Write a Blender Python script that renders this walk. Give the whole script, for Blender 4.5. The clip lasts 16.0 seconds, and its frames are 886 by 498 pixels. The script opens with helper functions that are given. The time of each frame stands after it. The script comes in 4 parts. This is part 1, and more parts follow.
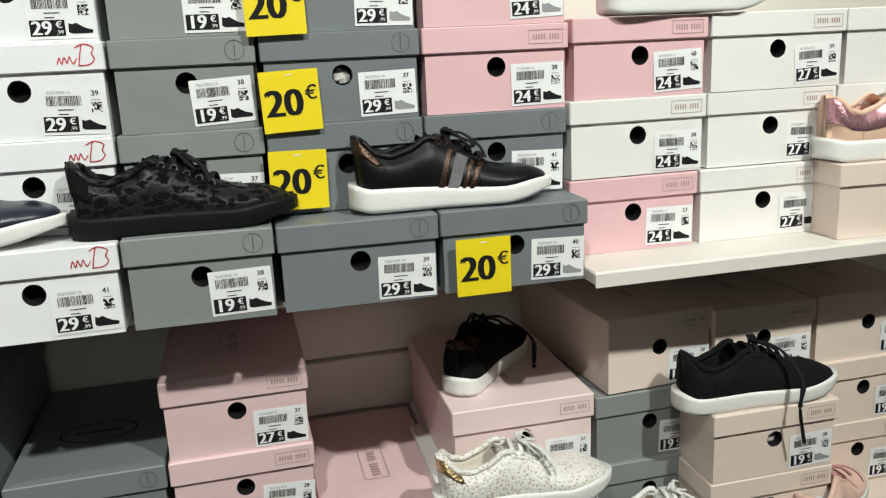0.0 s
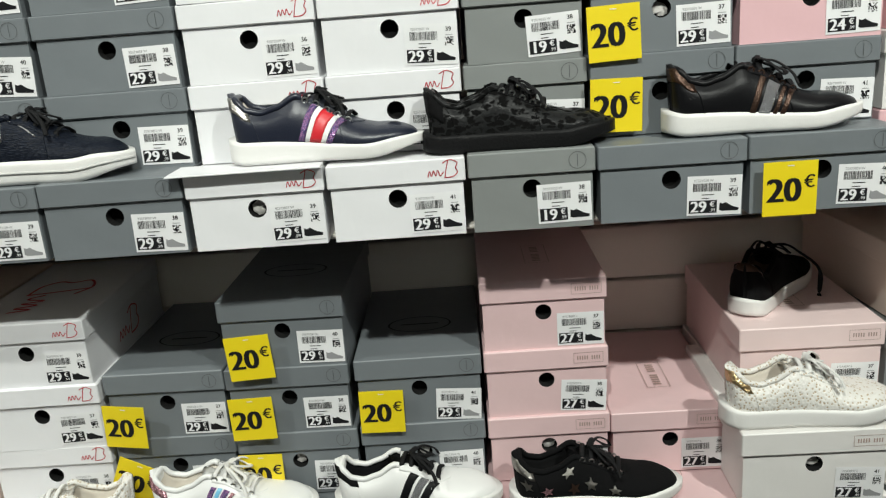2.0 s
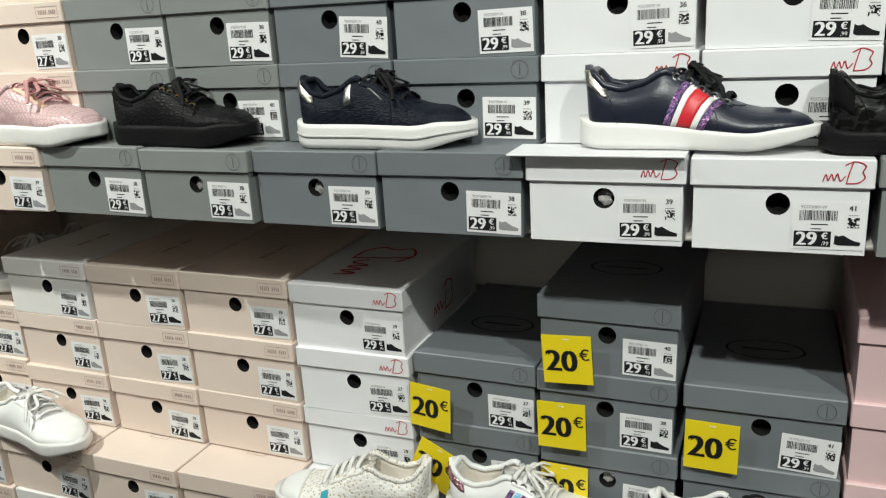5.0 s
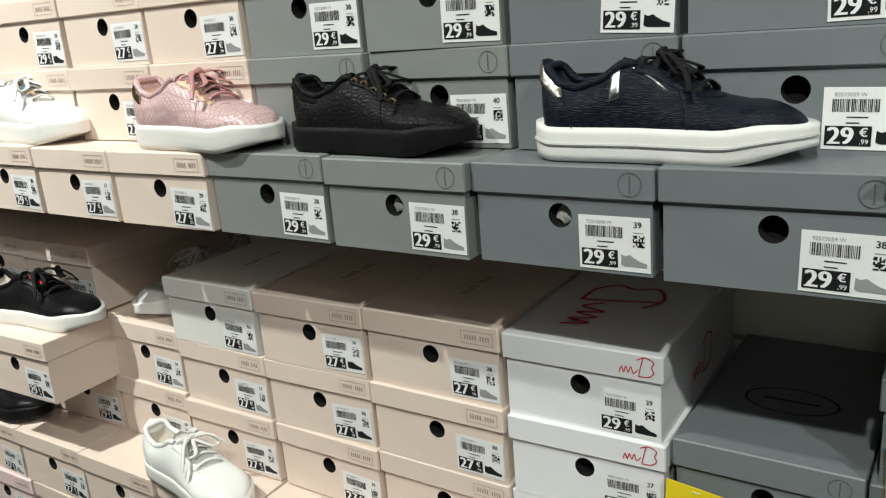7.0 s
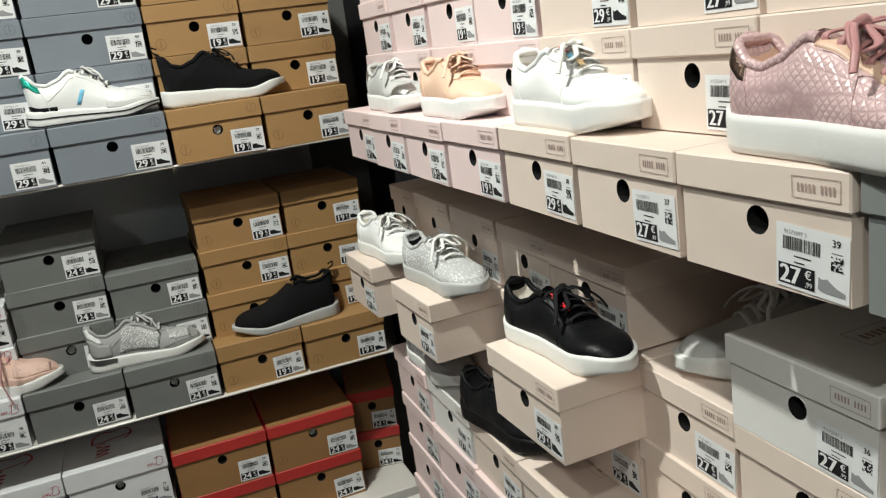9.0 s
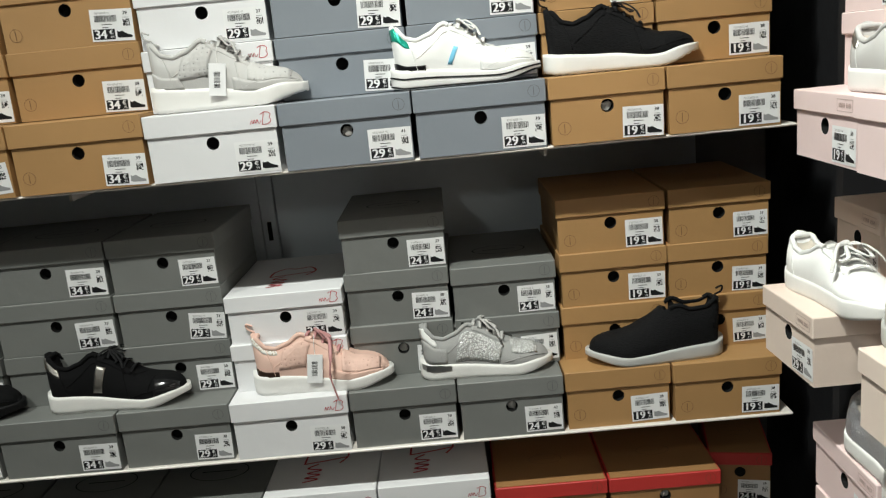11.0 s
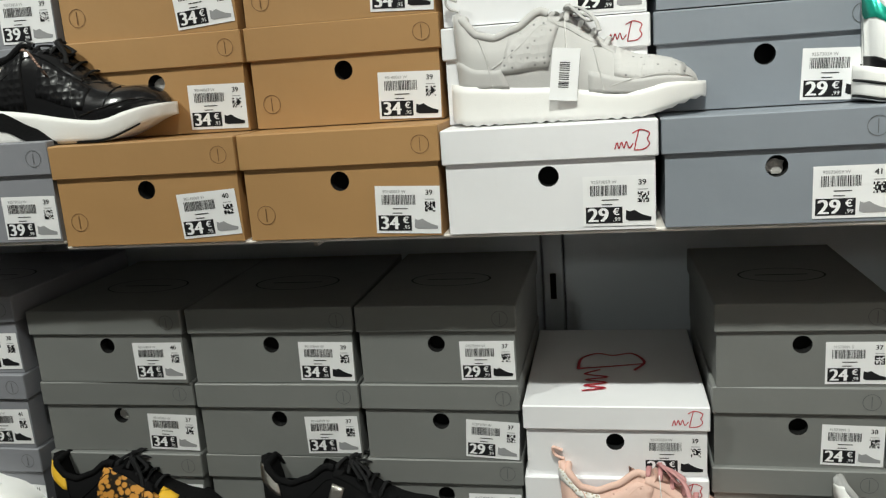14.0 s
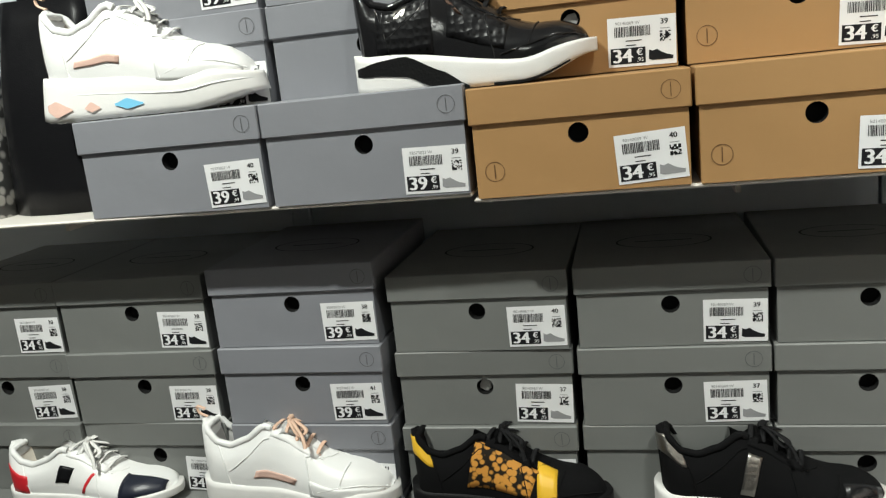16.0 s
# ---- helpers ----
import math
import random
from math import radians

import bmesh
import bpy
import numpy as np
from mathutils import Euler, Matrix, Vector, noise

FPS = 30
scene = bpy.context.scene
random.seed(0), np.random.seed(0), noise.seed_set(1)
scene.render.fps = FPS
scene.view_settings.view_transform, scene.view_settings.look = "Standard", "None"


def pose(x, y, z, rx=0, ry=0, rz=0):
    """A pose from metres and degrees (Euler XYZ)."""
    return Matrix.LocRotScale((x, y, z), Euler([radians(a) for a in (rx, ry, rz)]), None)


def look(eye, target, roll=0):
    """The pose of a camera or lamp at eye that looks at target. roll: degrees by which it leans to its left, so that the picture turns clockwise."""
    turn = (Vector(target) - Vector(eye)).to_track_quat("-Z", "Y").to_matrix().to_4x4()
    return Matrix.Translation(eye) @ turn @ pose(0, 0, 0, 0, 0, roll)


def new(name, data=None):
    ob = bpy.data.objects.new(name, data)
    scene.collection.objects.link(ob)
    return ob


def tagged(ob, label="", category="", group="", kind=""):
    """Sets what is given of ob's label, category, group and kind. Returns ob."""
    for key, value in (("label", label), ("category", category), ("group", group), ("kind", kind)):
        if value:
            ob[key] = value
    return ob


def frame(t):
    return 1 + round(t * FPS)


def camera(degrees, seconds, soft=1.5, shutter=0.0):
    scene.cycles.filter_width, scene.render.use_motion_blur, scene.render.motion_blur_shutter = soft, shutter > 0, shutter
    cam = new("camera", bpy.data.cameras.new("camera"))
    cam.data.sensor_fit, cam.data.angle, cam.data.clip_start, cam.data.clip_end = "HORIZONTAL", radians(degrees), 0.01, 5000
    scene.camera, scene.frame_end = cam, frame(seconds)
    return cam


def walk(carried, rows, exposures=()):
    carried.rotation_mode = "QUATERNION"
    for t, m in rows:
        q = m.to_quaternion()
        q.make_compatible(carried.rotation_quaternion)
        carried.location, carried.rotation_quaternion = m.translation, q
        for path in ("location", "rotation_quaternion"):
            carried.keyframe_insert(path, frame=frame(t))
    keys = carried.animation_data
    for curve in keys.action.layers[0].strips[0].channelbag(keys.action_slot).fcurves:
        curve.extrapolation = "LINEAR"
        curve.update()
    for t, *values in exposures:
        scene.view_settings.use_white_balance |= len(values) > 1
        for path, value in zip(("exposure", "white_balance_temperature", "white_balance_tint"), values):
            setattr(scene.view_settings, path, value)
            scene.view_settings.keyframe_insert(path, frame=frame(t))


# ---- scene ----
cam = camera(57.00, 16.0, soft=1.25)
ROWS = [
    (0, (-0.0249, 0.0921, 1.5915), (0.4294, 1.9799, 1.1121), -2.62),
    (0.5, (-0.0605, 0.0577, 1.5888), (0.2965, 1.9528, 1.0586), -2.67),
    (1, (-0.0954, 0.0188, 1.5902), (0.1185, 1.9291, 1.0380), -3.56),
    (1.5, (-0.1283, -0.0029, 1.5899), (-0.0669, 1.9154, 1.0274), -4.28),
    (2, (-0.1528, -0.0140, 1.5869), (-0.2296, 1.9026, 1.0206), -4.46),
    (2.5, (-0.1645, -0.0144, 1.5841), (-0.3488, 1.8936, 1.0136), -4.13),
    (3, (-0.1712, -0.0022, 1.5846), (-0.4928, 1.8859, 1.0086), -3.77),
    (3.5, (-0.1755, 0.0137, 1.5799), (-0.6408, 1.8721, 1.0055), -3.71),
    (4, (-0.1769, 0.0333, 1.5856), (-0.7768, 1.8516, 1.0077), -3.92),
    (4.2, (-0.1820, 0.0417, 1.5875), (-0.8244, 1.8460, 1.0115), -4.01),
    (4.5, (-0.2077, 0.0617, 1.5889), (-0.8888, 1.8472, 1.0012), -3.64),
    (5, (-0.2416, 0.1041, 1.5767), (-0.9943, 1.8637, 1.0036), -3.45),
    (5.5, (-0.2897, 0.1555, 1.5638), (-1.0997, 1.8932, 1.0036), -3.35),
    (6, (-0.3467, 0.2108, 1.5511), (-1.2167, 1.9238, 1.0029), -3.41),
    (6.3, (-0.3665, 0.2309, 1.5513), (-1.2867, 1.9189, 0.9999), -3.18),
    (6.5, (-0.4017, 0.2559, 1.5516), (-1.3416, 1.9307, 0.9935), -3.48),
    (7, (-0.4694, 0.3167, 1.5501), (-1.5427, 1.9098, 0.9931), -4.80),
    (7.5, (-0.5393, 0.4154, 1.5394), (-1.8692, 1.8152, 1.0180), -5.38),
    (8, (-0.6016, 0.4993, 1.5321), (-2.0897, 1.7334, 1.0198), -4.70),
    (8.5, (-0.7081, 0.5352, 1.5236), (-2.3738, 1.5147, 1.0078), -5.74),
    (9, (-0.8414, 0.5309, 1.5323), (-2.6606, 1.1936, 1.0312), -7.81),
    (9.5, (-0.9423, 0.5039, 1.5232), (-2.8379, 0.9102, 1.0317), -8.13),
    (10, (-1.0416, 0.4945, 1.5086), (-2.9775, 0.6152, 1.0208), -8.41),
    (10.2, (-1.0983, 0.5067, 1.4986), (-3.0408, 0.5347, 1.0232), -7.74),
    (10.5, (-1.1721, 0.4838, 1.5032), (-3.1168, 0.4712, 1.0336), -6.76),
    (11, (-1.2747, 0.4501, 1.5102), (-3.2221, 0.4063, 1.0508), -5.62),
    (11.5, (-1.3714, 0.4076, 1.5178), (-3.3195, 0.3651, 1.0656), -4.88),
    (12, (-1.4590, 0.3504, 1.5248), (-3.4073, 0.3120, 1.0783), -4.61),
    (12.3, (-1.5077, 0.3165, 1.5290), (-3.4579, 0.2835, 1.0868), -4.17),
    (12.5, (-1.5336, 0.2867, 1.5305), (-3.4841, 0.2308, 1.0920), -4.51),
    (13, (-1.6152, 0.2042, 1.5303), (-3.5599, 0.0476, 1.0905), -5.11),
    (13.5, (-1.7384, 0.1357, 1.5236), (-3.6682, -0.1601, 1.0897), -4.71),
    (14, (-1.8189, 0.0965, 1.5250), (-3.7295, -0.3031, 1.0894), -4.20),
    (14.5, (-1.8452, 0.0236, 1.5174), (-3.7401, -0.4324, 1.0687), -3.77),
    (15, (-1.8306, -0.0960, 1.5099), (-3.7200, -0.5769, 1.0641), -4.31),
    (15.5, (-1.7917, -0.2398, 1.5128), (-3.6818, -0.7194, 1.0683), -6.16),
    (16, (-1.7907, -0.3937, 1.4890), (-3.6874, -0.8611, 1.0600), -6.13),
]
walk(cam, [(t, look(eye, target, roll)) for t, eye, target, roll in ROWS],
     exposures=((0, 0.0), (4, -0.06), (6.3, -0.15), (8, -0.22), (9, -0.4), (9.5, -0.32), (10.2, -0.15), (12.4, -0.08), (14.5, -0.04), (16, 0.18)))

# ---- light ----
world = bpy.data.worlds.new("world")
scene.world = world
world.use_nodes = True
world.node_tree.nodes["Background"].inputs[0].default_value = (1.0, 0.97, 0.93, 1)
world.node_tree.nodes["Background"].inputs[1].default_value = 0.008
scene.view_settings.exposure = 0.0


def ceiling_lamp(x, y, power, size, target, spread):
    """A ceiling spotlight, turned towards the racks as those of a shop are."""
    data = bpy.data.lights.new("ceiling_spot_light", "AREA")
    data.shape, data.size, data.energy, data.color, data.spread = "DISK", size, power, (0.96, 1.0, 0.92), radians(spread)
    lamp = new("ceiling_spot_light", data)
    lamp.matrix_world = look((x, y, 2.9), target)
    return lamp


for lx, ly, power, aim in ((0.85, -0.42, 13, (0.6, 1.0, 1.5)), (-0.3, -0.38, 9.4, (-0.4, 1.0, 1.5)), (-1.75, 0.1, 18.0, (-1.95, 1.0, 1.3)), (-1.75, 0.2, 5.6, (-2.8, 0.3, 1.55)), (-1.75, -1.25, 14.5, (-2.8, -1.2, 1.45))):
    ceiling_lamp(lx, ly, power, 0.06, aim, 105)
for lx, ly, power, aim in ((0.2, -3.6, 1.2, (0.0, 1.0, 1.3)), (2.1, -0.9, 2.2, (-2.8, 0.0, 1.3))):
    ceiling_lamp(lx, ly, power, 0.35, aim, 70)


# ---- materials ----
def grained(name, colour, rough=0.55, vary=0.06, scale=60.0, bump=0.05, metal=0.0, fine=900.0, coat=0.0):
    """A plain surface with stains at a large scale, grain at a fine one, and a tone of its own for each object."""
    m = bpy.data.materials.new(name)
    m.use_nodes = True
    t, b = m.node_tree, m.node_tree.nodes["Principled BSDF"]
    co = t.nodes.new("ShaderNodeTexCoord")
    n1, n2 = t.nodes.new("ShaderNodeTexNoise"), t.nodes.new("ShaderNodeTexNoise")
    n1.inputs["Scale"].default_value, n2.inputs["Scale"].default_value = scale / 6, fine
    n1.inputs["Detail"].default_value = 4
    info = t.nodes.new("ShaderNodeObjectInfo")
    add = t.nodes.new("ShaderNodeMath")
    add.operation = "MULTIPLY_ADD"
    add.inputs[1].default_value = 0.5
    hsv = t.nodes.new("ShaderNodeHueSaturation")
    span = t.nodes.new("ShaderNodeMapRange")
    span.inputs["From Min"].default_value, span.inputs["From Max"].default_value = 0.2, 1.2
    span.inputs["To Min"].default_value, span.inputs["To Max"].default_value = 1 - vary, 1 + vary
    hsv.inputs["Color"].default_value = (*colour, 1)
    bp = t.nodes.new("ShaderNodeBump")
    bp.inputs["Strength"].default_value, bp.inputs["Distance"].default_value = bump, 0.002
    for n in (n1, n2):
        t.links.new(co.outputs["Object"], n.inputs["Vector"])
    t.links.new(info.outputs["Random"], add.inputs[0])
    t.links.new(n1.outputs["Fac"], add.inputs[2])
    t.links.new(add.outputs[0], span.inputs["Value"])
    t.links.new(span.outputs[0], hsv.inputs["Value"])
    t.links.new(hsv.outputs[0], b.inputs["Base Color"])
    rr = t.nodes.new("ShaderNodeMapRange")
    rr.inputs["To Min"].default_value, rr.inputs["To Max"].default_value = max(rough - 0.1, 0.02), min(rough + 0.1, 1)
    t.links.new(n1.outputs["Fac"], rr.inputs["Value"])
    t.links.new(rr.outputs[0], b.inputs["Roughness"])
    t.links.new(n2.outputs["Fac"], bp.inputs["Height"])
    warp = t.nodes.new("ShaderNodeBump")
    warp.inputs["Strength"].default_value, warp.inputs["Distance"].default_value = 0.25, 0.012
    t.links.new(n1.outputs["Fac"], warp.inputs["Height"])
    t.links.new(bp.outputs[0], warp.inputs["Normal"])
    t.links.new(warp.outputs[0], b.inputs["Normal"])
    b.inputs["Metallic"].default_value = metal
    b.inputs["Specular IOR Level"].default_value = 0.15 if rough >= 0.7 else 0.14 if max(colour) < 0.03 and rough > 0.2 else 0.5
    b.inputs["Coat Weight"].default_value = coat
    return m


def celled(name, low, high, scale, rough=(0.4, 0.4), bump=0.3, metal=0.0, edge=False, cut=0.5, stretch=(1, 1, 1), warp=0.0, random_cells=1.0, tilt=0.0):
    """A surface of cells: scales, glitter, spots or knit. low and high are the colours on the two sides of the cut."""
    m = bpy.data.materials.new(name)
    m.use_nodes = True
    t, b = m.node_tree, m.node_tree.nodes["Principled BSDF"]
    co, mp, v = t.nodes.new("ShaderNodeTexCoord"), t.nodes.new("ShaderNodeMapping"), t.nodes.new("ShaderNodeTexVoronoi")
    mp.inputs["Scale"].default_value = stretch
    mp.inputs["Rotation"].default_value = (0, radians(tilt), 0)
    v.inputs["Scale"].default_value = scale
    v.inputs["Randomness"].default_value = random_cells
    if edge:
        v.feature = "DISTANCE_TO_EDGE"
    ramp = t.nodes.new("ShaderNodeValToRGB")
    ramp.color_ramp.elements[0].position, ramp.color_ramp.elements[1].position = max(cut - 0.08, 0), min(cut + 0.08, 1)
    ramp.color_ramp.elements[0].color, ramp.color_ramp.elements[1].color = (*low, 1), (*high, 1)
    rr = t.nodes.new("ShaderNodeMapRange")
    rr.inputs["From Min"].default_value, rr.inputs["From Max"].default_value = max(cut - 0.08, 0), min(cut + 0.08, 1)
    rr.inputs["To Min"].default_value, rr.inputs["To Max"].default_value = rough
    bp = t.nodes.new("ShaderNodeBump")
    bp.inputs["Strength"].default_value, bp.inputs["Distance"].default_value = bump, 0.002
    t.links.new(co.outputs["Object"], mp.inputs["Vector"])
    if warp:
        wn, mix = t.nodes.new("ShaderNodeTexNoise"), t.nodes.new("ShaderNodeVectorMath")
        wn.inputs["Scale"].default_value = scale * 1.3
        mix.operation = "MULTIPLY_ADD"
        mix.inputs[1].default_value = (warp, warp, warp)
        t.links.new(mp.outputs[0], wn.inputs["Vector"])
        t.links.new(wn.outputs["Color"], mix.inputs[0])
        t.links.new(mp.outputs[0], mix.inputs[2])
        t.links.new(mix.outputs[0], v.inputs["Vector"])
    else:
        t.links.new(mp.outputs[0], v.inputs["Vector"])
    t.links.new(v.outputs["Distance"], ramp.inputs["Fac"])
    t.links.new(v.outputs["Distance"], rr.inputs["Value"])
    t.links.new(v.outputs["Distance"], bp.inputs["Height"])
    t.links.new(ramp.outputs[0], b.inputs["Base Color"])
    t.links.new(rr.outputs[0], b.inputs["Roughness"])
    t.links.new(bp.outputs[0], b.inputs["Normal"])
    b.inputs["Metallic"].default_value = metal
    b.inputs["Specular IOR Level"].default_value = 0.14 if max(high) < 0.05 else 0.5
    return m


CARD = {
    "G": grained("grey_card", (0.232, 0.246, 0.242), 0.5, 0.07),
    "S": grained("slate_card", (0.172, 0.19, 0.204), 0.46, 0.08),
    "D": grained("dark_grey_card", (0.18, 0.185, 0.178), 0.5, 0.08),
    "B": grained("blue_grey_card", (0.225, 0.25, 0.285), 0.5, 0.06),
    "V": grained("violet_grey_card", (0.235, 0.24, 0.265), 0.5, 0.06),
    "W": grained("white_card", (0.8, 0.8, 0.82), 0.5, 0.04),
    "P": grained("rose_card", (0.76, 0.48, 0.51), 0.45, 0.04),
    "Q": grained("pale_pink_card", (0.74, 0.53, 0.54), 0.45, 0.04),
    "N": grained("blush_card", (0.82, 0.65, 0.64), 0.45, 0.05),
    "C": grained("beige_card", (0.78, 0.65, 0.57), 0.5, 0.05),
    "L": grained("cream_card", (0.79, 0.77, 0.75), 0.5, 0.04),
    "K": grained("kraft_card", (0.4, 0.225, 0.088), 0.6, 0.08),
    "R": grained("brown_kraft_card", (0.33, 0.17, 0.065), 0.6, 0.08),
}
PAPER = grained("label_paper", (0.83, 0.83, 0.84), 0.4, 0.03)
INK = grained("black_ink", (0.015, 0.015, 0.017), 0.4, 0.02)
GREY_INK = grained("grey_ink", (0.3, 0.3, 0.31), 0.5, 0.02)
EMBLEM = grained("dark_grey_ink", (0.018, 0.019, 0.02), 0.5, 0.02)
MARK = grained("mark_grey_ink", (0.085, 0.09, 0.092), 0.5, 0.02)
BEIGE_INK = grained("taupe_ink", (0.42, 0.3, 0.27), 0.5, 0.02)
KRAFT_INK = grained("brown_ink", (0.15, 0.075, 0.03), 0.5, 0.02)
RED_INK = grained("red_ink", (0.55, 0.03, 0.05), 0.5, 0.02)
RED_BAND = grained("red_band", (0.5, 0.035, 0.03), 0.5, 0.03)
# near-black that stands in for the shade inside finger holes and upright slots
HOLE_SHADE = grained("hole_shade_black", (0.012, 0.012, 0.012), 0.9, 0.02)
TISSUE = grained("tissue_paper", (0.6, 0.58, 0.56), 0.8, 0.05, bump=0.5, fine=200)
YELLOW = grained("yellow_card", (0.85, 0.66, 0.015), 0.42, 0.02)
SHELF_MAT = grained("cream_laminate", (0.74, 0.7, 0.65), 0.35, 0.03, fine=300)
PANEL_MAT = grained("cream_slatwall", (0.82, 0.77, 0.7), 0.45, 0.05, scale=30)
GROOVE = grained("groove_dark", (0.16, 0.14, 0.125), 0.6, 0.03)
BLUE_PANEL = grained("blue_grey_metal_panel", (0.64, 0.69, 0.74), 0.4, 0.04, scale=20)
BLACK_PANEL = grained("black_panel", (0.02, 0.02, 0.022), 0.5, 0.05)
METAL = grained("brushed_steel", (0.6, 0.6, 0.6), 0.3, 0.03, metal=1.0)
FLOOR_MAT = grained("floor_tile", (0.12, 0.115, 0.11), 0.35, 0.06, scale=8)
WALL_MAT = grained("wall_paint", (0.22, 0.215, 0.21), 0.8, 0.03, scale=8)
CEIL_MAT = grained("ceiling_paint", (0.45, 0.45, 0.44), 0.85, 0.03, scale=8)

WHITE_L = grained("white_leather", (0.82, 0.82, 0.81), 0.38, 0.03, bump=0.1, fine=700)
BLACK_L = grained("black_leather", (0.007, 0.007, 0.008), 0.34, 0.1, bump=0.15, fine=600)
BLACK_GLOSS = grained("black_patent", (0.012, 0.012, 0.013), 0.14, 0.1, bump=0.05, fine=400)
NAVY_L = grained("navy_leather", (0.014, 0.017, 0.03), 0.32, 0.1, bump=0.15, fine=600)
BLACK_SUEDE = grained("black_suede", (0.005, 0.005, 0.0055), 0.92, 0.1, bump=0.4)
BLACK_KNIT = celled("black_knit", (0.005, 0.005, 0.0055), (0.01, 0.01, 0.011), 420, (0.8, 0.9), 0.6, stretch=(0.4, 1, 2))
LEOPARD = celled("black_leopard", (0.003, 0.003, 0.003), (0.014, 0.0145, 0.015), 115, (0.95, 0.36), 0.4, cut=0.5, stretch=(0.75, 1, 1), warp=0.011)
CROC = celled("black_croc", (0.004, 0.004, 0.0045), (0.008, 0.008, 0.009), 170, (0.6, 0.45), 0.5, edge=True, cut=0.1, random_cells=0.75, stretch=(0.8, 1, 1.15))
NAVY_SCALE = celled("navy_embossed", (0.006, 0.008, 0.014), (0.013, 0.017, 0.028), 420, (0.4, 0.5), 0.5, edge=True, cut=0.15, stretch=(0.22, 1, 1.3))
PINK_SNAKE = celled("pink_snake", (0.5, 0.33, 0.34), (0.7, 0.5, 0.5), 190, (0.45, 0.3), 0.6, edge=True, cut=0.1, metal=0.1, random_cells=0.12, tilt=45)
PEACH_L = grained("peach_leather", (0.74, 0.5, 0.37), 0.45, 0.04, bump=0.1)
BLUSH_L = grained("blush_suede", (0.74, 0.5, 0.42), 0.75, 0.05, bump=0.2)
GREY_L = grained("light_grey_suede", (0.5, 0.49, 0.48), 0.65, 0.05, bump=0.15)
PERF_GREY = celled("grey_perforated", (0.2, 0.2, 0.2), (0.52, 0.51, 0.5), 115, (0.8, 0.65), 0.5, cut=0.14, random_cells=0.35)
PERF_BLUSH = celled("blush_perforated", (0.45, 0.24, 0.19), (0.74, 0.5, 0.42), 115, (0.8, 0.7), 0.5, cut=0.14, random_cells=0.35)
PERF_BLACK = celled("black_perforated", (0.003, 0.003, 0.003), (0.012, 0.012, 0.013), 105, (0.9, 0.3), 0.9, cut=0.22, random_cells=0.3)
MID_GREY = grained("mid_grey_suede", (0.35, 0.35, 0.345), 0.8, 0.06, bump=0.25)
SILVER = grained("silver_foil", (0.42, 0.4, 0.37), 0.38, 0.05, metal=1.0, bump=0.4, fine=250)
GOLD = grained("gold_foil", (0.75, 0.55, 0.3), 0.3, 0.05, metal=1.0, bump=0.8, fine=350)
BRONZE = grained("bronze_foil", (0.07, 0.04, 0.028), 0.35, 0.1, metal=0.7, bump=0.6, fine=350)
ROSE_FOIL = grained("rose_foil", (0.65, 0.35, 0.4), 0.25, 0.05, metal=0.8, bump=0.5, fine=300)
GLITTER = celled("silver_glitter", (0.95, 0.95, 0.97), (0.3, 0.3, 0.32), 700, (0.15, 0.5), 1.0, metal=0.8, cut=0.4)
SEQUIN = celled("white_sequins", (0.85, 0.85, 0.85), (0.42, 0.42, 0.41), 330, (0.2, 0.6), 0.9, metal=0.15, cut=0.45)
DOT_WHITE = celled("speckled_white", (0.5, 0.4, 0.28), (0.8, 0.78, 0.74), 230, (0.3, 0.5), 0.5, cut=0.3)
STUDDED = celled("studded_grey", (0.85, 0.85, 0.85), (0.5, 0.5, 0.5), 190, (0.2, 0.6), 0.8, cut=0.27)
RED_L = grained("red_leather", (0.6, 0.02, 0.03), 0.4, 0.03)
GREEN_F = grained("green_foil", (0.02, 0.42, 0.3), 0.25, 0.05, metal=0.5)
TEAL = grained("teal_paper", (0.02, 0.33, 0.4), 0.5, 0.03)
BLUE_F = grained("sky_blue_film", (0.2, 0.55, 0.78), 0.3, 0.05)
PURPLE_G = celled("purple_glitter", (0.42, 0.2, 0.42), (0.06, 0.05, 0.16), 500, (0.2, 0.4), 0.6, metal=0.4)
YEL_L = grained("amber_leather", (0.8, 0.47, 0.03), 0.4, 0.04)
CAT = celled("amber_leopard", (0.65, 0.3, 0.06), (0.02, 0.015, 0.01), 120, (0.5, 0.5), 0.2, cut=0.55)
WHITE_SOLE = grained("white_rubber", (0.8, 0.79, 0.77), 0.5, 0.03, bump=0.1)
GREY_SOLE = grained("grey_rubber", (0.48, 0.48, 0.47), 0.55, 0.04)
BLACK_SOLE = grained("black_rubber", (0.008, 0.008, 0.0085), 0.5, 0.05, bump=0.3, fine=300)
WHITE_LACE = grained("white_lace", (0.78, 0.77, 0.75), 0.85, 0.03, bump=0.5)
BLACK_LACE = grained("black_lace", (0.012, 0.012, 0.013), 0.7, 0.05, bump=0.5)
ROSE_LACE = grained("rose_satin_lace", (0.5, 0.24, 0.24), 0.4, 0.04, bump=0.2)
CREAM_LINING = grained("cream_lining", (0.62, 0.57, 0.5), 0.85, 0.05)
PINK_LINING = grained("pink_lining", (0.62, 0.33, 0.3), 0.8, 0.05)
SNAKE_BAG = celled("grey_snake_bag", (0.45, 0.44, 0.42), (0.05, 0.05, 0.05), 60, (0.5, 0.5), 0.4, cut=0.5)


# ---- mesh tools ----
def link(name, mesh, parent, label=""):
    ob = new(name, mesh)
    ob.parent = parent
    return tagged(ob, label)


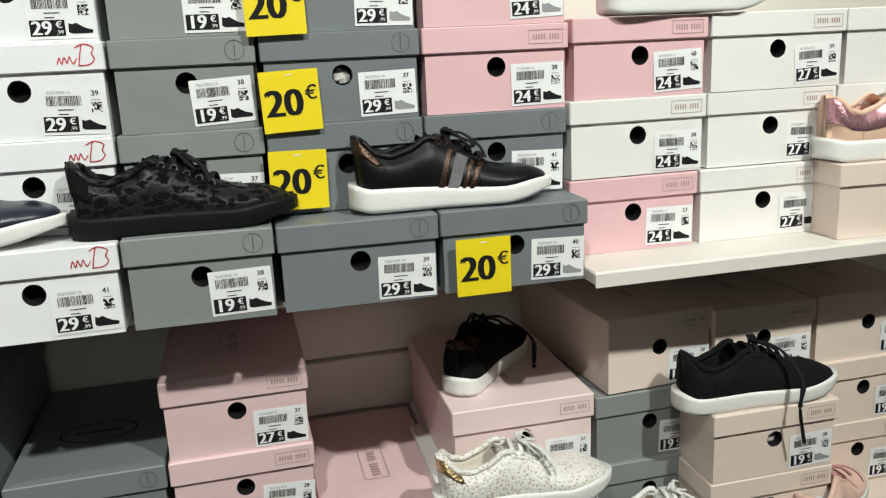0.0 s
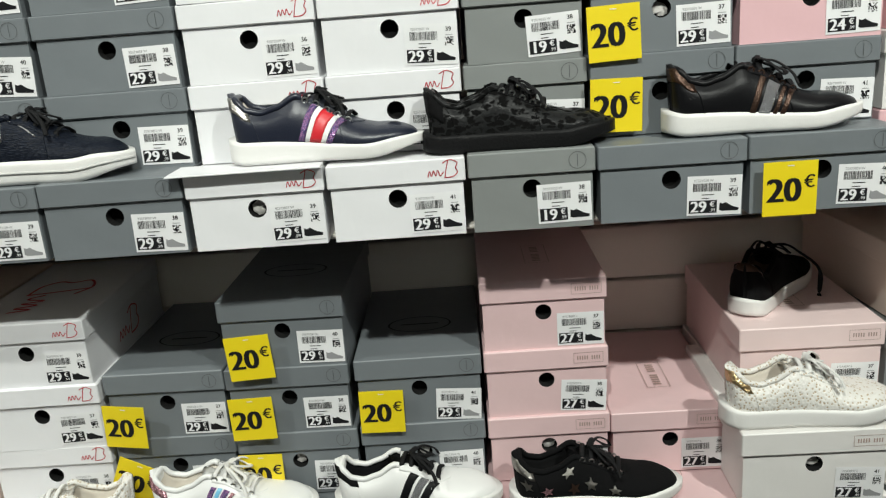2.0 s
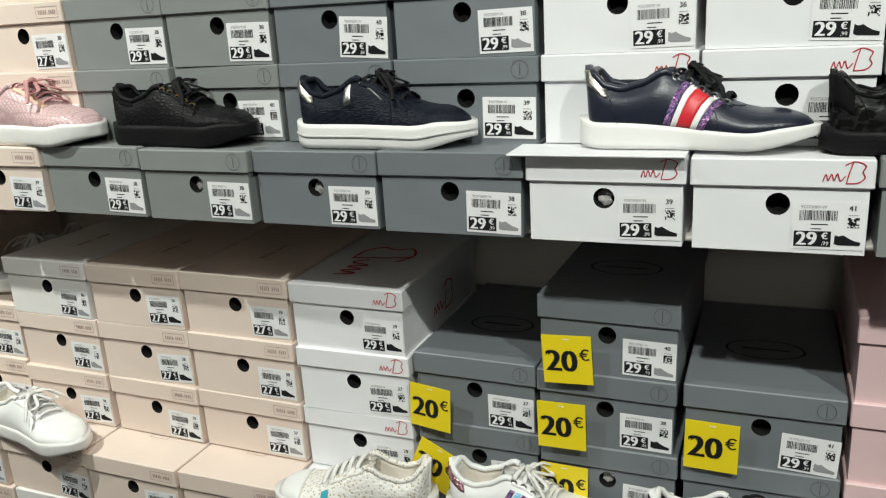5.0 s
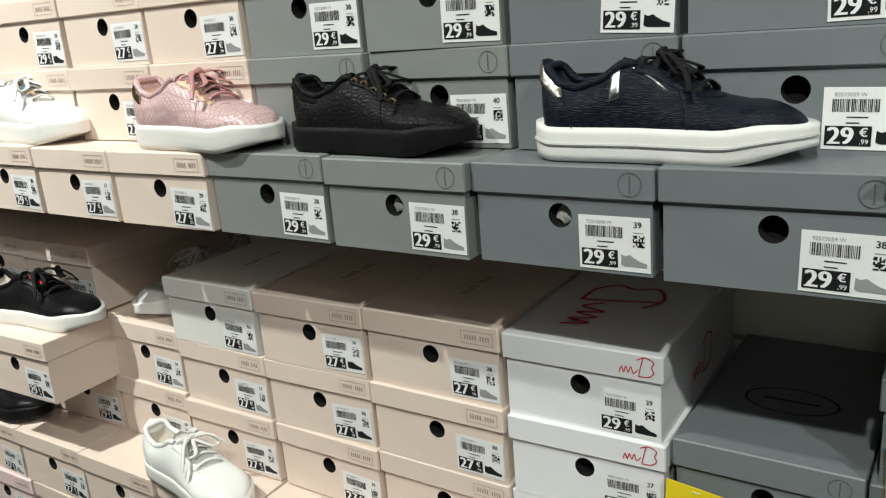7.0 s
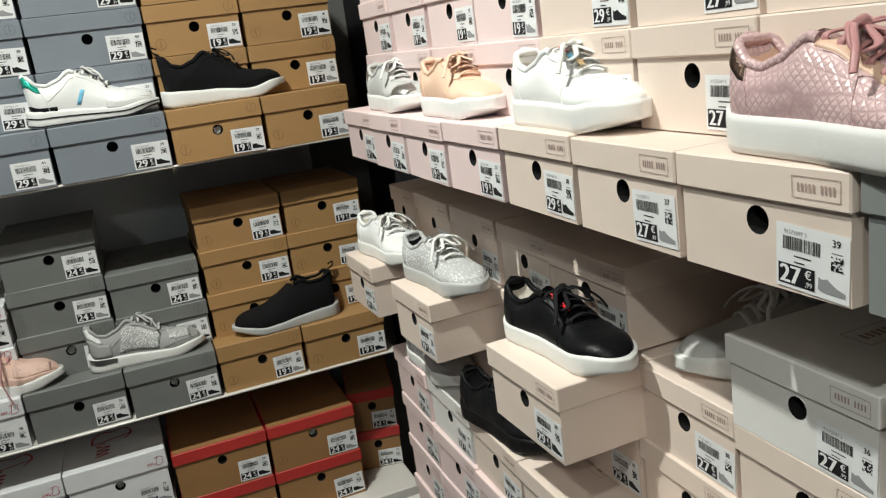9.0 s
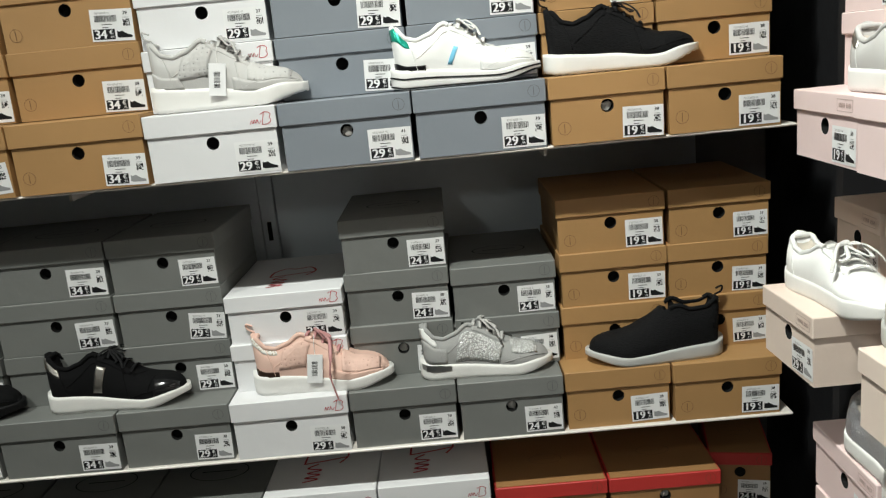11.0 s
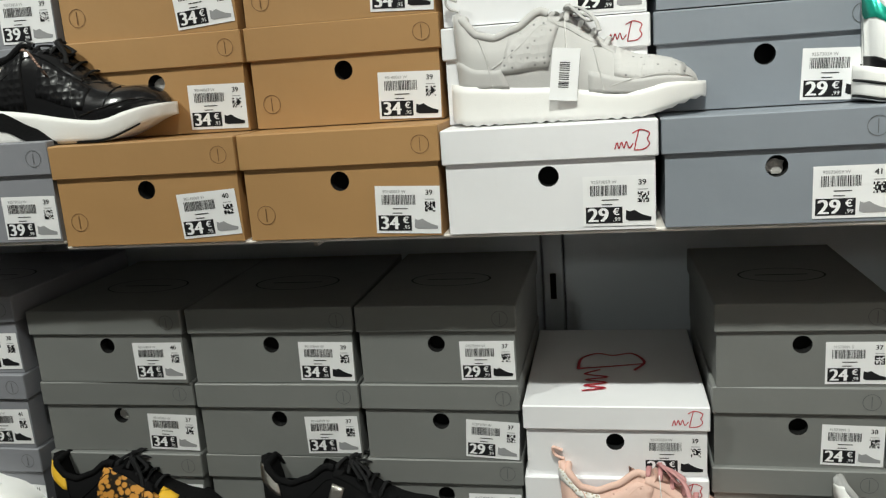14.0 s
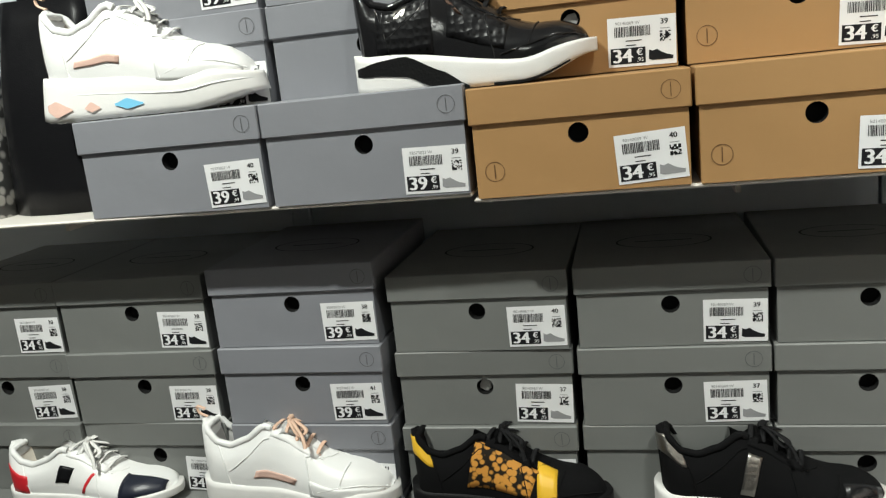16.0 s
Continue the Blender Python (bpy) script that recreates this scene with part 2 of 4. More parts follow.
def part(name, bm, material, parent, label="", smooth=False):
    """One mesh part under its thing."""
    me = bpy.data.meshes.new(name)
    bm.to_mesh(me)
    bm.free()
    for m in material if isinstance(material, (list, tuple)) else (material,):
        me.materials.append(m)
    if smooth:
        for f in me.polygons:
            f.use_smooth = True
    return link(name, me, parent, label)


def block(bm, x0, y0, z0, x1, y1, z1, bevel=0.0):
    made = bmesh.ops.create_cube(bm, size=1)["verts"]
    for v in made:
        v.co = Vector((x0 if v.co.x < 0 else x1, y0 if v.co.y < 0 else y1, z0 if v.co.z < 0 else z1))
    if bevel:
        edges = {e for v in made for e in v.link_edges}
        bmesh.ops.bevel(bm, geom=list(edges), offset=bevel, segments=1, affect="EDGES")
    return bm


def slab(name, material, x0, y0, z0, x1, y1, z1, parent=None, label="", bevel=0.0):
    return part(name, block(bmesh.new(), x0, y0, z0, x1, y1, z1, bevel), material, parent, label)


class Sheet:
    """Flat print, upright in x and z, of several inks, gathered into one mesh."""

    def __init__(self):
        self.v, self.f, self.m = [], [], []

    def poly(self, pts, ink, y=0.0):
        n = len(self.v)
        self.v += [(x, y, z) for x, z in pts]
        self.f.append(list(range(n, n + len(pts))))
        self.m.append(ink)

    def rect(self, x0, z0, x1, z1, ink, y=0.0):
        self.poly([(x0, z0), (x1, z0), (x1, z1), (x0, z1)], ink, y)

    def ring(self, cx, cz, r, width, ink, y=0.0, squash=1.0, n=28):
        for i in range(n):
            a, b = 2 * math.pi * i / n, 2 * math.pi * (i + 1) / n
            q = [(r, a), (r, b), (r - width, b), (r - width, a)]
            self.poly([(cx + s * math.cos(k), cz + s * math.sin(k) * squash) for s, k in reversed(q)], ink, y)

    def stroke(self, pts, width, ink, y=0.0):
        for (ax, az), (bx, bz) in zip(pts, pts[1:]):
            d = Vector((bx - ax, bz - az)).normalized() * width / 2
            self.poly([(ax - d.y - d.x, az + d.x - d.y), (ax + d.y - d.x, az - d.x - d.y), (bx + d.y + d.x, bz - d.x + d.y), (bx - d.y + d.x, bz + d.x + d.y)], ink, y)

    def text(self, words, x, z, size, ink, y=0.0, bold=0.0):
        vs, fs = lettering(words)
        n = len(self.v)
        for dx in (0.0, bold):
            n = len(self.v)
            self.v += [(x + vx * size + dx, y - dx * 0.02, z + vy * size) for vx, vy in vs]
            self.f += [[n + i for i in f] for f in fs]
            self.m += [ink] * len(fs)
            if not bold:
                break

    def mesh(self, name, inks):
        me = bpy.data.meshes.new(name)
        me.from_pydata(self.v, [], self.f)
        for ink in inks:
            me.materials.append(ink)
        me.polygons.foreach_set("material_index", self.m)
        me.update()
        return me


LETTERS = {}


def lettering(words):
    if words not in LETTERS:
        c = bpy.data.curves.new("lettering", "FONT")
        c.body, c.resolution_u, c.size = words, 3, 1.0
        ob = bpy.data.objects.new("lettering", c)
        me = bpy.data.meshes.new_from_object(ob)
        LETTERS[words] = [(v.co.x, v.co.y) for v in me.vertices], [list(p.vertices) for p in me.polygons]
        bpy.data.objects.remove(ob)
        bpy.data.meshes.remove(me)
    return LETTERS[words]


def spot(wall, u, d, z, turn=0.0, lean=0.0):
    """A place on one of the two walls: u to the right along it, d its depth from the middle of the shop."""
    return pose(u, d, z, lean, 0, turn) if wall == "A" else pose(-d, u, z, lean, 0, 90 + turn)


# ---- shoe boxes ----
MESHES = {}


def box_body(w, h, dep):
    """A cardboard body with a finger hole in its short end, a shallow cup coloured black for the shade inside; w wide,
    h high.
    """
    v, f, m = [], [], []
    hw, n, r, cx, cz = w / 2 - 0.004, 16, 0.0115, 0.0, h - 0.0195
    ring = [(cx + r * math.cos(2 * math.pi * (i + 0.5) / n), cz + r * math.sin(2 * math.pi * (i + 0.5) / n)) for i in range(n)]
    edge = []
    for x, z in ring:
        dx, dz = x - cx, z - cz
        k = min((hw - cx * (1 if dx > 0 else -1)) / abs(dx), ((h - cz) if dz > 0 else cz) / abs(dz))
        edge.append((cx + dx * k, cz + dz * k))
    corner = [(hw, h), (-hw, h), (-hw, 0), (hw, 0)]
    for c in corner:
        i = min(range(n), key=lambda j: (edge[j][0] - c[0]) ** 2 + (edge[j][1] - c[1]) ** 2)
        edge[i] = c
    y0 = 0.0042
    v += [(x, y0, z) for x, z in edge] + [(x, y0, z) for x, z in ring] + [(x, y0 + 0.016, z) for x, z in ring]
    for i in range(n):
        j = (i + 1) % n
        # index 1: cup wall and back, with the inner shade painted on
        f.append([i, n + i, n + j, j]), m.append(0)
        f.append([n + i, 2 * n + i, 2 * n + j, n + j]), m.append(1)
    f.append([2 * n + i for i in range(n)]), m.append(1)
    b = len(v)
    v += [(-hw, y0, 0), (hw, y0, 0), (hw, y0, h), (-hw, y0, h), (-hw, dep, 0), (hw, dep, 0), (hw, dep, h), (-hw, dep, h)]
    for q in ((0, 4, 5, 1), (1, 5, 6, 2), (2, 6, 7, 3), (3, 7, 4, 0), (4, 7, 6, 5)):
        f.append([b + i for i in q]), m.append(0)
    me = bpy.data.meshes.new("box_body")
    me.from_pydata(v, [], f)
    me.polygons.foreach_set("material_index", m)
    return me


def box_lid(w, h, lh, dep):
    bm = bmesh.new()
    block(bm, -w / 2 + 0.0006, 0, h - lh, w / 2 - 0.0006, dep, h, 0.0014)
    for v in bm.verts:
        side = 1 - abs(v.co.x) / (w / 2)
        if v.co.z > h - 0.003:
            v.co.z += 0.0008 * side
    me = bpy.data.meshes.new("box_lid")
    bm.to_mesh(me)
    bm.free()
    return me


def flowing(knots, n=6):
    """A smooth flat line through knots."""
    p = [knots[0]] + list(knots) + [knots[-1]]
    out = []
    for a, b, c, d in zip(p, p[1:], p[2:], p[3:]):
        for j in range(n):
            t = j / n
            out.append(tuple(0.5 * (2 * b[k] + (c[k] - a[k]) * t + (2 * a[k] - 5 * b[k] + 4 * c[k] - d[k]) * t * t + (3 * b[k] - a[k] - 3 * c[k] + d[k]) * t ** 3) for k in (0, 1)))
    return out + [knots[-1]]


SCRIBBLE = [flowing(line) for line in (
    [(0.0, 0.12), (0.07, 0.42), (0.13, 0.14), (0.21, 0.44), (0.28, 0.16), (0.36, 0.46), (0.44, 0.14), (0.56, 0.34)], [(0.6, 0.02), (0.66, 0.5), (0.74, 1.0)],
    [(0.56, 0.88), (0.8, 1.04), (1.06, 0.86), (1.0, 0.56), (1.06, 0.3), (0.9, 0.06), (0.62, 0.02)])]


def emblem(style, w, h, lh, dep, on_top=False):
    """The maker's mark on lid and body, as plain shapes."""
    s = Sheet()
    zc, y = h - lh / 2, -0.0006
    top = []
    if style in "GSDBV":
        s.ring(w / 2 - 0.022, zc, 0.0105, 0.0006, 0, y)
        s.rect(w / 2 - 0.0224, zc - 0.0075, w / 2 - 0.0216, zc + 0.0075, 0, y)
        t = Sheet()
        t.ring(0, dep * 0.42, w * 0.27, 0.0028, 0, 0, 0.62)
        t.rect(-w * 0.16, dep * 0.42 - 0.0018, w * 0.16, dep * 0.42 + 0.0018, 0)
        top.append(t)
        ink = EMBLEM
    elif style in "KR":
        s.ring(w / 2 - 0.022, zc, 0.0105, 0.0006, 0, y)
        s.rect(w / 2 - 0.0224, zc - 0.0075, w / 2 - 0.0216, zc + 0.0075, 0, y)
        s.ring(-w / 2 + 0.026, h * 0.24, 0.0115, 0.0007, 0, 0.0036)
        s.rect(-w / 2 + 0.0254, h * 0.24 - 0.008, -w / 2 + 0.0266, h * 0.24 + 0.008, 0, 0.0036)
        t = Sheet()
        t.ring(0, dep * 0.35, 0.035, 0.0012, 0, 0, 0.6)
        t.rect(-0.02, dep * 0.35 - 0.0006, 0.02, dep * 0.35 + 0.0006, 0)
        top.append(t)
        ink = KRAFT_INK
    elif style == "W":
        for line in SCRIBBLE:
            s.stroke([(w / 2 - 0.046 + x * 0.034, h - lh * 0.82 + z * 0.021) for x, z in line], 0.0011, 0, y)
        t = Sheet()
        for line in SCRIBBLE:
            t.stroke([(-0.05 + z * 0.09, dep * 0.16 + x * 0.13) for x, z in line], 0.0042, 0)
        top.append(t)
        ink = RED_INK
    else:
        x1, x0 = w / 2 - 0.008, w / 2 - 0.05
        for a, b, c, d in ((x0, zc - 0.008, x1, zc - 0.0074), (x0, zc + 0.0074, x1, zc + 0.008), (x0, zc - 0.0074, x0 + 0.0006, zc + 0.0074), (x1 - 0.0006, zc - 0.0074, x1, zc + 0.0074)):
            s.rect(a, b, c, d, 0, y)
        for i in range(10):
            if i != 5:
                s.rect(x0 + 0.005 + i * 0.0034, zc - 0.003, x0 + 0.0068 + i * 0.0034, zc + 0.003, 0, y)
        t = Sheet()
        zt = dep * 0.4
        for a, b, c, d in ((-0.018, zt - 0.045, 0.018, zt - 0.044), (-0.018, zt + 0.044, 0.018, zt + 0.045), (-0.018, zt - 0.044, -0.017, zt + 0.044), (0.017, zt - 0.044, 0.018, zt + 0.044)):
            t.rect(a, b, c, d, 0)
        for i in range(10):
            if i != 5:
                t.rect(-0.006, zt - 0.036 + i * 0.0075, 0.006, zt - 0.0315 + i * 0.0075, 0)
        top.append(t)
        ink = BEIGE_INK
    if on_top:
        s = top[0]
        s.v = [(x, z, h + 0.0016) for x, _, z in s.v]
    return s.mesh("emblem", [MARK if ink is EMBLEM and not on_top else ink])


def side_mark(w, h, dep, side):
    """The maker's mark on the long side of a box."""
    s = Sheet()
    for line in SCRIBBLE:
        s.stroke([(dep * 0.5 + side * (x - 0.5) * 0.075, h * 0.16 + z * 0.042) for x, z in line], 0.0022, 0)
    s.v = [(side * (w / 2 - 0.0034), x, z) for x, _, z in s.v]
    return s.mesh("side_emblem", [RED_INK])


def price_label(price, size, seed):
    """The pieces of a stuck-on paper label: bars, size, price in white on black, and a small picture of the shoe."""
    key = ("label", price, size, seed)
    if key in MESHES:
        return MESHES[key]
    rng = random.Random(seed * 977 + int(price) * 31 + int(size))
    y = -0.0004
    paper, bars, words, block_, picture = Sheet(), Sheet(), Sheet(), Sheet(), Sheet()
    paper.rect(0, 0, 0.068, 0.051, 0)
    code = {"19": "92573033 W", "24": "91573091 S", "27": "91573097 S", "29": "92573059 W", "34": "90140069 W", "39": "92573023 W"}[price]
    words.text(code, 0.008, 0.0435, 0.0046, 1, y)
    x = 0.007
    while x < 0.042:
        wd = rng.choice((0.0004, 0.0007, 0.001))
        bars.rect(x, 0.031, x + wd, 0.0415, 0, y)
        x += wd + rng.choice((0.0004, 0.0006, 0.0009))
    words.text(size, 0.0525, 0.0415, 0.0078, 0, y, 0.0003)
    words.rect(0.0525, 0.0365, 0.062, 0.0372, 1, y)
    for i in range(8):
        for j in range(8):
            if rng.random() < 0.55 or (i in (0, 7) and j in (0, 7)):
                words.rect(0.0520 + i * 0.00135, 0.0236 + j * 0.00135, 0.05335 + i * 0.00135, 0.02495 + j * 0.00135, 0, y)
    words.rect(0.018, 0.0262, 0.034, 0.0272, 0, y)
    words.rect(0.018, 0.0215, 0.028, 0.0225, 0, y)
    block_.rect(0.0025, 0.003, 0.0375, 0.0195, 0, y)
    block_.text(price, 0.0036, 0.0046, 0.0202, 1, y - 0.0003, 0.0015)
    block_.text("€", 0.0282, 0.0112, 0.0096, 1, y - 0.0003, 0.0007)
    block_.text(",99" if price != "34" else ",95", 0.0286, 0.0048, 0.0058, 1, y - 0.0003)
    picture.poly([(0.0405, 0.0065), (0.044, 0.005), (0.0645, 0.005), (0.065, 0.0085), (0.058, 0.0105), (0.0525, 0.0135), (0.049, 0.016), (0.0445, 0.0145), (0.041, 0.016)], 0, y)
    MESHES[key] = [("price_label", paper.mesh("price_label", [PAPER])), ("bar_code", bars.mesh("bar_code", [INK])), ("size_print", words.mesh("size_print", [INK, GREY_INK])),
                   ("price_block", block_.mesh("price_block", [INK, PAPER])), ("shoe_picture", picture.mesh("shoe_picture", [INK if seed % 3 else GREY_INK]))]
    return MESHES[key]


WORDS = {"G": "grey", "S": "slate grey", "D": "dark grey", "B": "blue grey", "V": "violet grey", "W": "white", "P": "rose pink", "Q": "pale pink", "N": "blush pink", "C": "beige",
         "L": "cream", "K": "brown kraft", "R": "brown kraft red-banded"}
BOXRNG = random.Random(7)


def shoe_box(code, wall, u, d, z, w, h, dep=0.3, turn=None, lean=0.0, group="stacked shoe boxes", note="stacked"):
    """A lidded cardboard shoe box. code: its card, its price and its size, as S29.40; u is its middle."""
    style, price, size = code[0], code[1:3], code[4:6]
    w, h = round(w * 500) / 500, round(h * 500) / 500
    lh = round(h * (0.3 if style in "PQNCL" else 0.24 if style == "R" else 0.3 if wall == "A" else 0.33), 4)
    thing = new("shoe_box")
    turn = BOXRNG.uniform(-1.0, 1.0) if turn is None else turn
    thing.matrix_world = spot(wall, u, d + BOXRNG.uniform(-0.002, 0.004), z, turn, lean)
    tagged(thing, f"{WORDS[style]} cardboard shoe box, {price} euro label, {note}", "shoe box", group)

    def mesh(kind, make, *mats):
        key = (kind, style, w, h, dep)
        if key not in MESHES:
            MESHES[key] = make()
            if not MESHES[key].materials:
                for m in mats:
                    MESHES[key].materials.append(m)
        return MESHES[key]

    link("body", mesh("body", lambda: box_body(w, h - lh + 0.002, dep - 0.002), CARD[style], HOLE_SHADE), thing)
    link("lid", mesh("lid", lambda: box_lid(w, h, lh, dep), RED_BAND if style == "R" else CARD[style]), thing, "red-banded lid" if style == "R" else "")
    if style == "R":
        link("lid_top", mesh("lid_top", lambda: lid_top(w, h, dep), CARD["R"]), thing)
    link("emblem", mesh("emblem", lambda: emblem(style, w, h, lh, dep)), thing, "printed maker's mark")
    link("lid_emblem", mesh("lid_emblem", lambda: emblem(style, w, h, lh, dep, True)), thing, "maker's mark printed on the lid")
    if style == "W":
        for side in (-1, 1):
            link("side_emblem", mesh(f"side_emblem{side}", lambda: side_mark(w, h, dep, side), RED_INK), thing, "red maker's mark on the side")
    (kind, paper), *prints = price_label(price, size, BOXRNG.randrange(5))
    tag = link(kind, paper, thing, f"white paper label with {price} euro price")
    for kind, print_mesh in prints:
        tagged(link(kind, print_mesh, tag), kind="stuff" if kind == "bar_code" else "")
    k = min(1.0, (h - lh) / 0.062)
    wide = 1.12 if w > 0.225 else 1.05 if w > 0.2 else 0.96
    k *= min(wide, 1.08)
    tag.matrix_local = pose(w / 2 - 0.0055 - 0.068 * wide, 0.0033, 0.003 + BOXRNG.uniform(0, 0.003), 0, BOXRNG.gauss(0, 1.5), 0) @ Matrix.Diagonal((wide, 1, k, 1))
    if BOXRNG.random() < 0.16:
        wad = bmesh.new()
        bmesh.ops.create_icosphere(wad, subdivisions=2, radius=0.0085)
        for v in wad.verts:
            v.co = Vector((v.co.x, v.co.y * 0.3 + 0.0155, v.co.z + h - lh - 0.0185)) + Vector((BOXRNG.uniform(-1, 1), 0, BOXRNG.uniform(-1, 1))) * 0.002
        part("tissue", wad, TISSUE, thing, "crumpled tissue showing in the finger hole")
    return thing


def lid_top(w, h, dep):
    bm = block(bmesh.new(), -w / 2 + 0.004, 0.004, h + 0.0002, w / 2 - 0.004, dep - 0.004, h + 0.001)
    me = bpy.data.meshes.new("lid_top")
    bm.to_mesh(me)
    bm.free()
    return me


def row(wall, right, d, z, h, codes, dep=0.3):
    """Boxes side by side from the right end leftwards; each code ends in its width in millimetres."""
    u = right
    for word in codes.split():
        code, mm = word.split(":")
        w = int(mm) / 1000
        if code[0] != "-":
            shoe_box(code, wall, u - w / 2, d, z, w - 0.0022, h + BOXRNG.uniform(-0.001, 0.0), dep)
        u -= w


def column(wall, left, right, d, z, h, codes, dep=0.3):
    """Boxes on top of one another, the lowest first."""
    for i, code in enumerate(codes.split()):
        shoe_box(code, wall, (left + right) / 2 + BOXRNG.uniform(-0.002, 0.002), d, z + i * h, right - left - 0.001, h, dep)

# ---- the shop ----
tagged(slab("floor", FLOOR_MAT, -3.4, -4.2, -0.1, 2.6, 1.6, 0), "grey tiled shop floor", "floor", kind="structure")
tagged(slab("ceiling", CEIL_MAT, -3.4, -4.2, 2.96, 2.6, 1.6, 3.06), "white shop ceiling", "ceiling", kind="structure")
tagged(slab("wall_north", WALL_MAT, -3.4, 1.46, 0, 2.6, 1.6, 2.96), "painted wall behind the slatwall", "wall", kind="structure")
tagged(slab("wall_west", WALL_MAT, -3.4, -4.2, 0, -3.24, 1.46, 2.96), "painted wall behind the metal panels", "wall", kind="structure")
tagged(slab("wall_south", WALL_MAT, -3.24, -4.2, 0, 2.6, -4.05, 2.96), "plain painted wall", "wall", kind="structure")
tagged(slab("wall_east", WALL_MAT, 2.45, -4.05, 0, 2.6, 1.46, 2.96), "plain painted wall", "wall", kind="structure")

slatwall = tagged(new("slatwall"), "cream slatwall panel with dark grooves behind the shelves", "wall panel", kind="structure")
slab("backing", GROOVE, -2.62, 1.40, 0.3, 1.9, 1.455, 2.3, slatwall)
plank = bpy.data.meshes.new("plank")
bm = block(bmesh.new(), -2.62, 1.372, 0.002, 1.9, 1.398, 0.096, 0.002)
bm.to_mesh(plank)
bm.free()
plank.materials.append(PANEL_MAT)
for i in range(20):
    link("plank", plank, slatwall).location.z = 0.3 + i * 0.1

panels = tagged(new("metal_back_panel"), "blue-grey metal back panels with slotted uprights", "wall panel", kind="structure")
for a, b in ((-2.4, -1.02), (-0.98, -0.02), (0.02, 1.02)):
    slab("panel", BLUE_PANEL, -3.235, a, 0.3, -3.19, b, 2.3, panels, bevel=0.002)
for a in (-1.0, 0.0):
    slab("upright", BLUE_PANEL, -3.235, a - 0.017, 0.3, -3.185, a + 0.017, 2.3, panels, bevel=0.002)
    # slots aren't cut: thin black slabs stand for the shade in them
    for i in range(12):
        slab("slot", HOLE_SHADE, -3.186, a - 0.005, 0.5 + i * 0.155, -3.183, a + 0.005, 0.545 + i * 0.155, panels)
tagged(slab("corner_panel", BLACK_PANEL, -3.235, 1.2, 0.0, -2.63, 1.24, 2.4), "black filler panel in the corner between the racks", "wall panel", kind="structure")
tagged(slab("end_panel", BLACK_PANEL, -2.66, 1.1, 0.0, -2.635, 1.19, 2.4), "black post at the end of the rack", "post", kind="structure")


def shelf(wall, u0, u1, d0, d1, top, thick, mat, label):
    thing = tagged(new("shelf"), label, "shelf", "wall shelves")
    thing.matrix_world = spot(wall, 0, 0, top)
    slab("board", mat, u0, d0, -thick, u1, d1, 0, thing, bevel=0.002)
    if thick > 0.01:
        slab("front_lip", mat, u0, d0 - 0.003, -thick - 0.002, u1, d0 - 0.0005, -0.002, thing)
    n = int((u1 - u0) / 0.9) + 1
    for i in range(n):
        u = u0 + 0.3 + i * 0.9
        if u < u1 - 0.05:
            slab("bracket", SHELF_MAT, u, d0 + 0.08, -thick - 0.022, u + 0.006, d1, -thick, thing, "white metal shelf bracket")
    return thing


shelf("A", -2.52, 0.36, 1.0, 1.37, 1.317, 0.006, SHELF_MAT, "cream laminate shelf with a steel lip, full of shoe boxes")
shelf("A", 0.362, 1.5, 0.945, 1.37, 1.327, 0.016, SHELF_MAT, "cream laminate shelf with a thick white front edge")
shelf("A", -2.52, 1.5, 0.965, 1.37, 0.497, 0.03, SHELF_MAT, "low cream laminate shelf under the stacks")
shelf("B", -2.4, -0.581, 2.722, 3.18, 1.344, 0.005, SHELF_MAT, "white laminate shelf carrying boxes and handbags")
shelf("B", -0.579, 1.06, 2.720, 3.18, 1.337, 0.005, SHELF_MAT, "cream laminate shelf carrying shoe boxes and bags")
shelf("B", -2.4, 1.06, 2.734, 3.18, 0.78, 0.006, SHELF_MAT, "cream laminate shelf carrying grey and kraft boxes")
shelf("B", -2.4, 1.06, 2.72, 3.18, 0.4, 0.03, SHELF_MAT, "low cream laminate shelf")

# ---- boxes on the north rack ----
UF, UR, LF, LR = 0.955, 1.018, 0.972, 1.053
row("A", 0.36, UF, 1.3175, 0.0972, "S29.40:180 S29.39:180 G19.38:156 W29.41:172 W29.39:175 S29.38:183 S29.39:180 G29.38:180 G29.38:183 C27.39:181 C27.37:178 C29.38:178 N19.37:178 N19.38:185 N19.38:176 N19.39:190")
row("A", 0.36, UR, 1.4150, 0.1, "S29.41:178 S29.37:180 G19.37:156 W29.36:172 W29.38:176 S29.39:184 S29.40:164 G29.40:172 G29.38:175 C27.38:178 C27.39:180 C29.37:190 N19.38:190 N19.38:184 N19.37:181 N19.36:178")
row("A", 0.364, UR, 1.5155, 0.098, "P24.38:181 S29.37:181 G19.38:153 W29.39:176 W29.36:174 S29.38:184 S29.40:166 G29.38:172 G29.38:175 C27.38:178 C27.38:180 C29.38:190 N19.38:190 N19.37:184 N19.39:181 N19.38:178")
row("A", 0.364, UR, 1.6140, 0.098, "P24.37:181 S29.39:181 G19.39:153 W29.40:176 W29.38:174 S29.38:184 S29.39:166 G29.38:172 G29.37:175 C27.38:178 C27.36:180 C29.38:190 N19.38:190 N19.37:184 N19.39:181 N19.38:178")
row("A", 0.925, UR, 1.3275, 0.097, "-:190 L27.38:195 P24.37:179")
row("A", 0.93, UR, 1.4250, 0.096, "L27.38:190 L27.37:191 L24.38:188")
row("A", 0.935, UR, 1.5215, 0.097, "L27.39:190 L27.39:197 P24.40:183")
shoe_box("C27.38", "A", 0.80, 0.955, 1.3275, 0.19, 0.098, turn=-4)

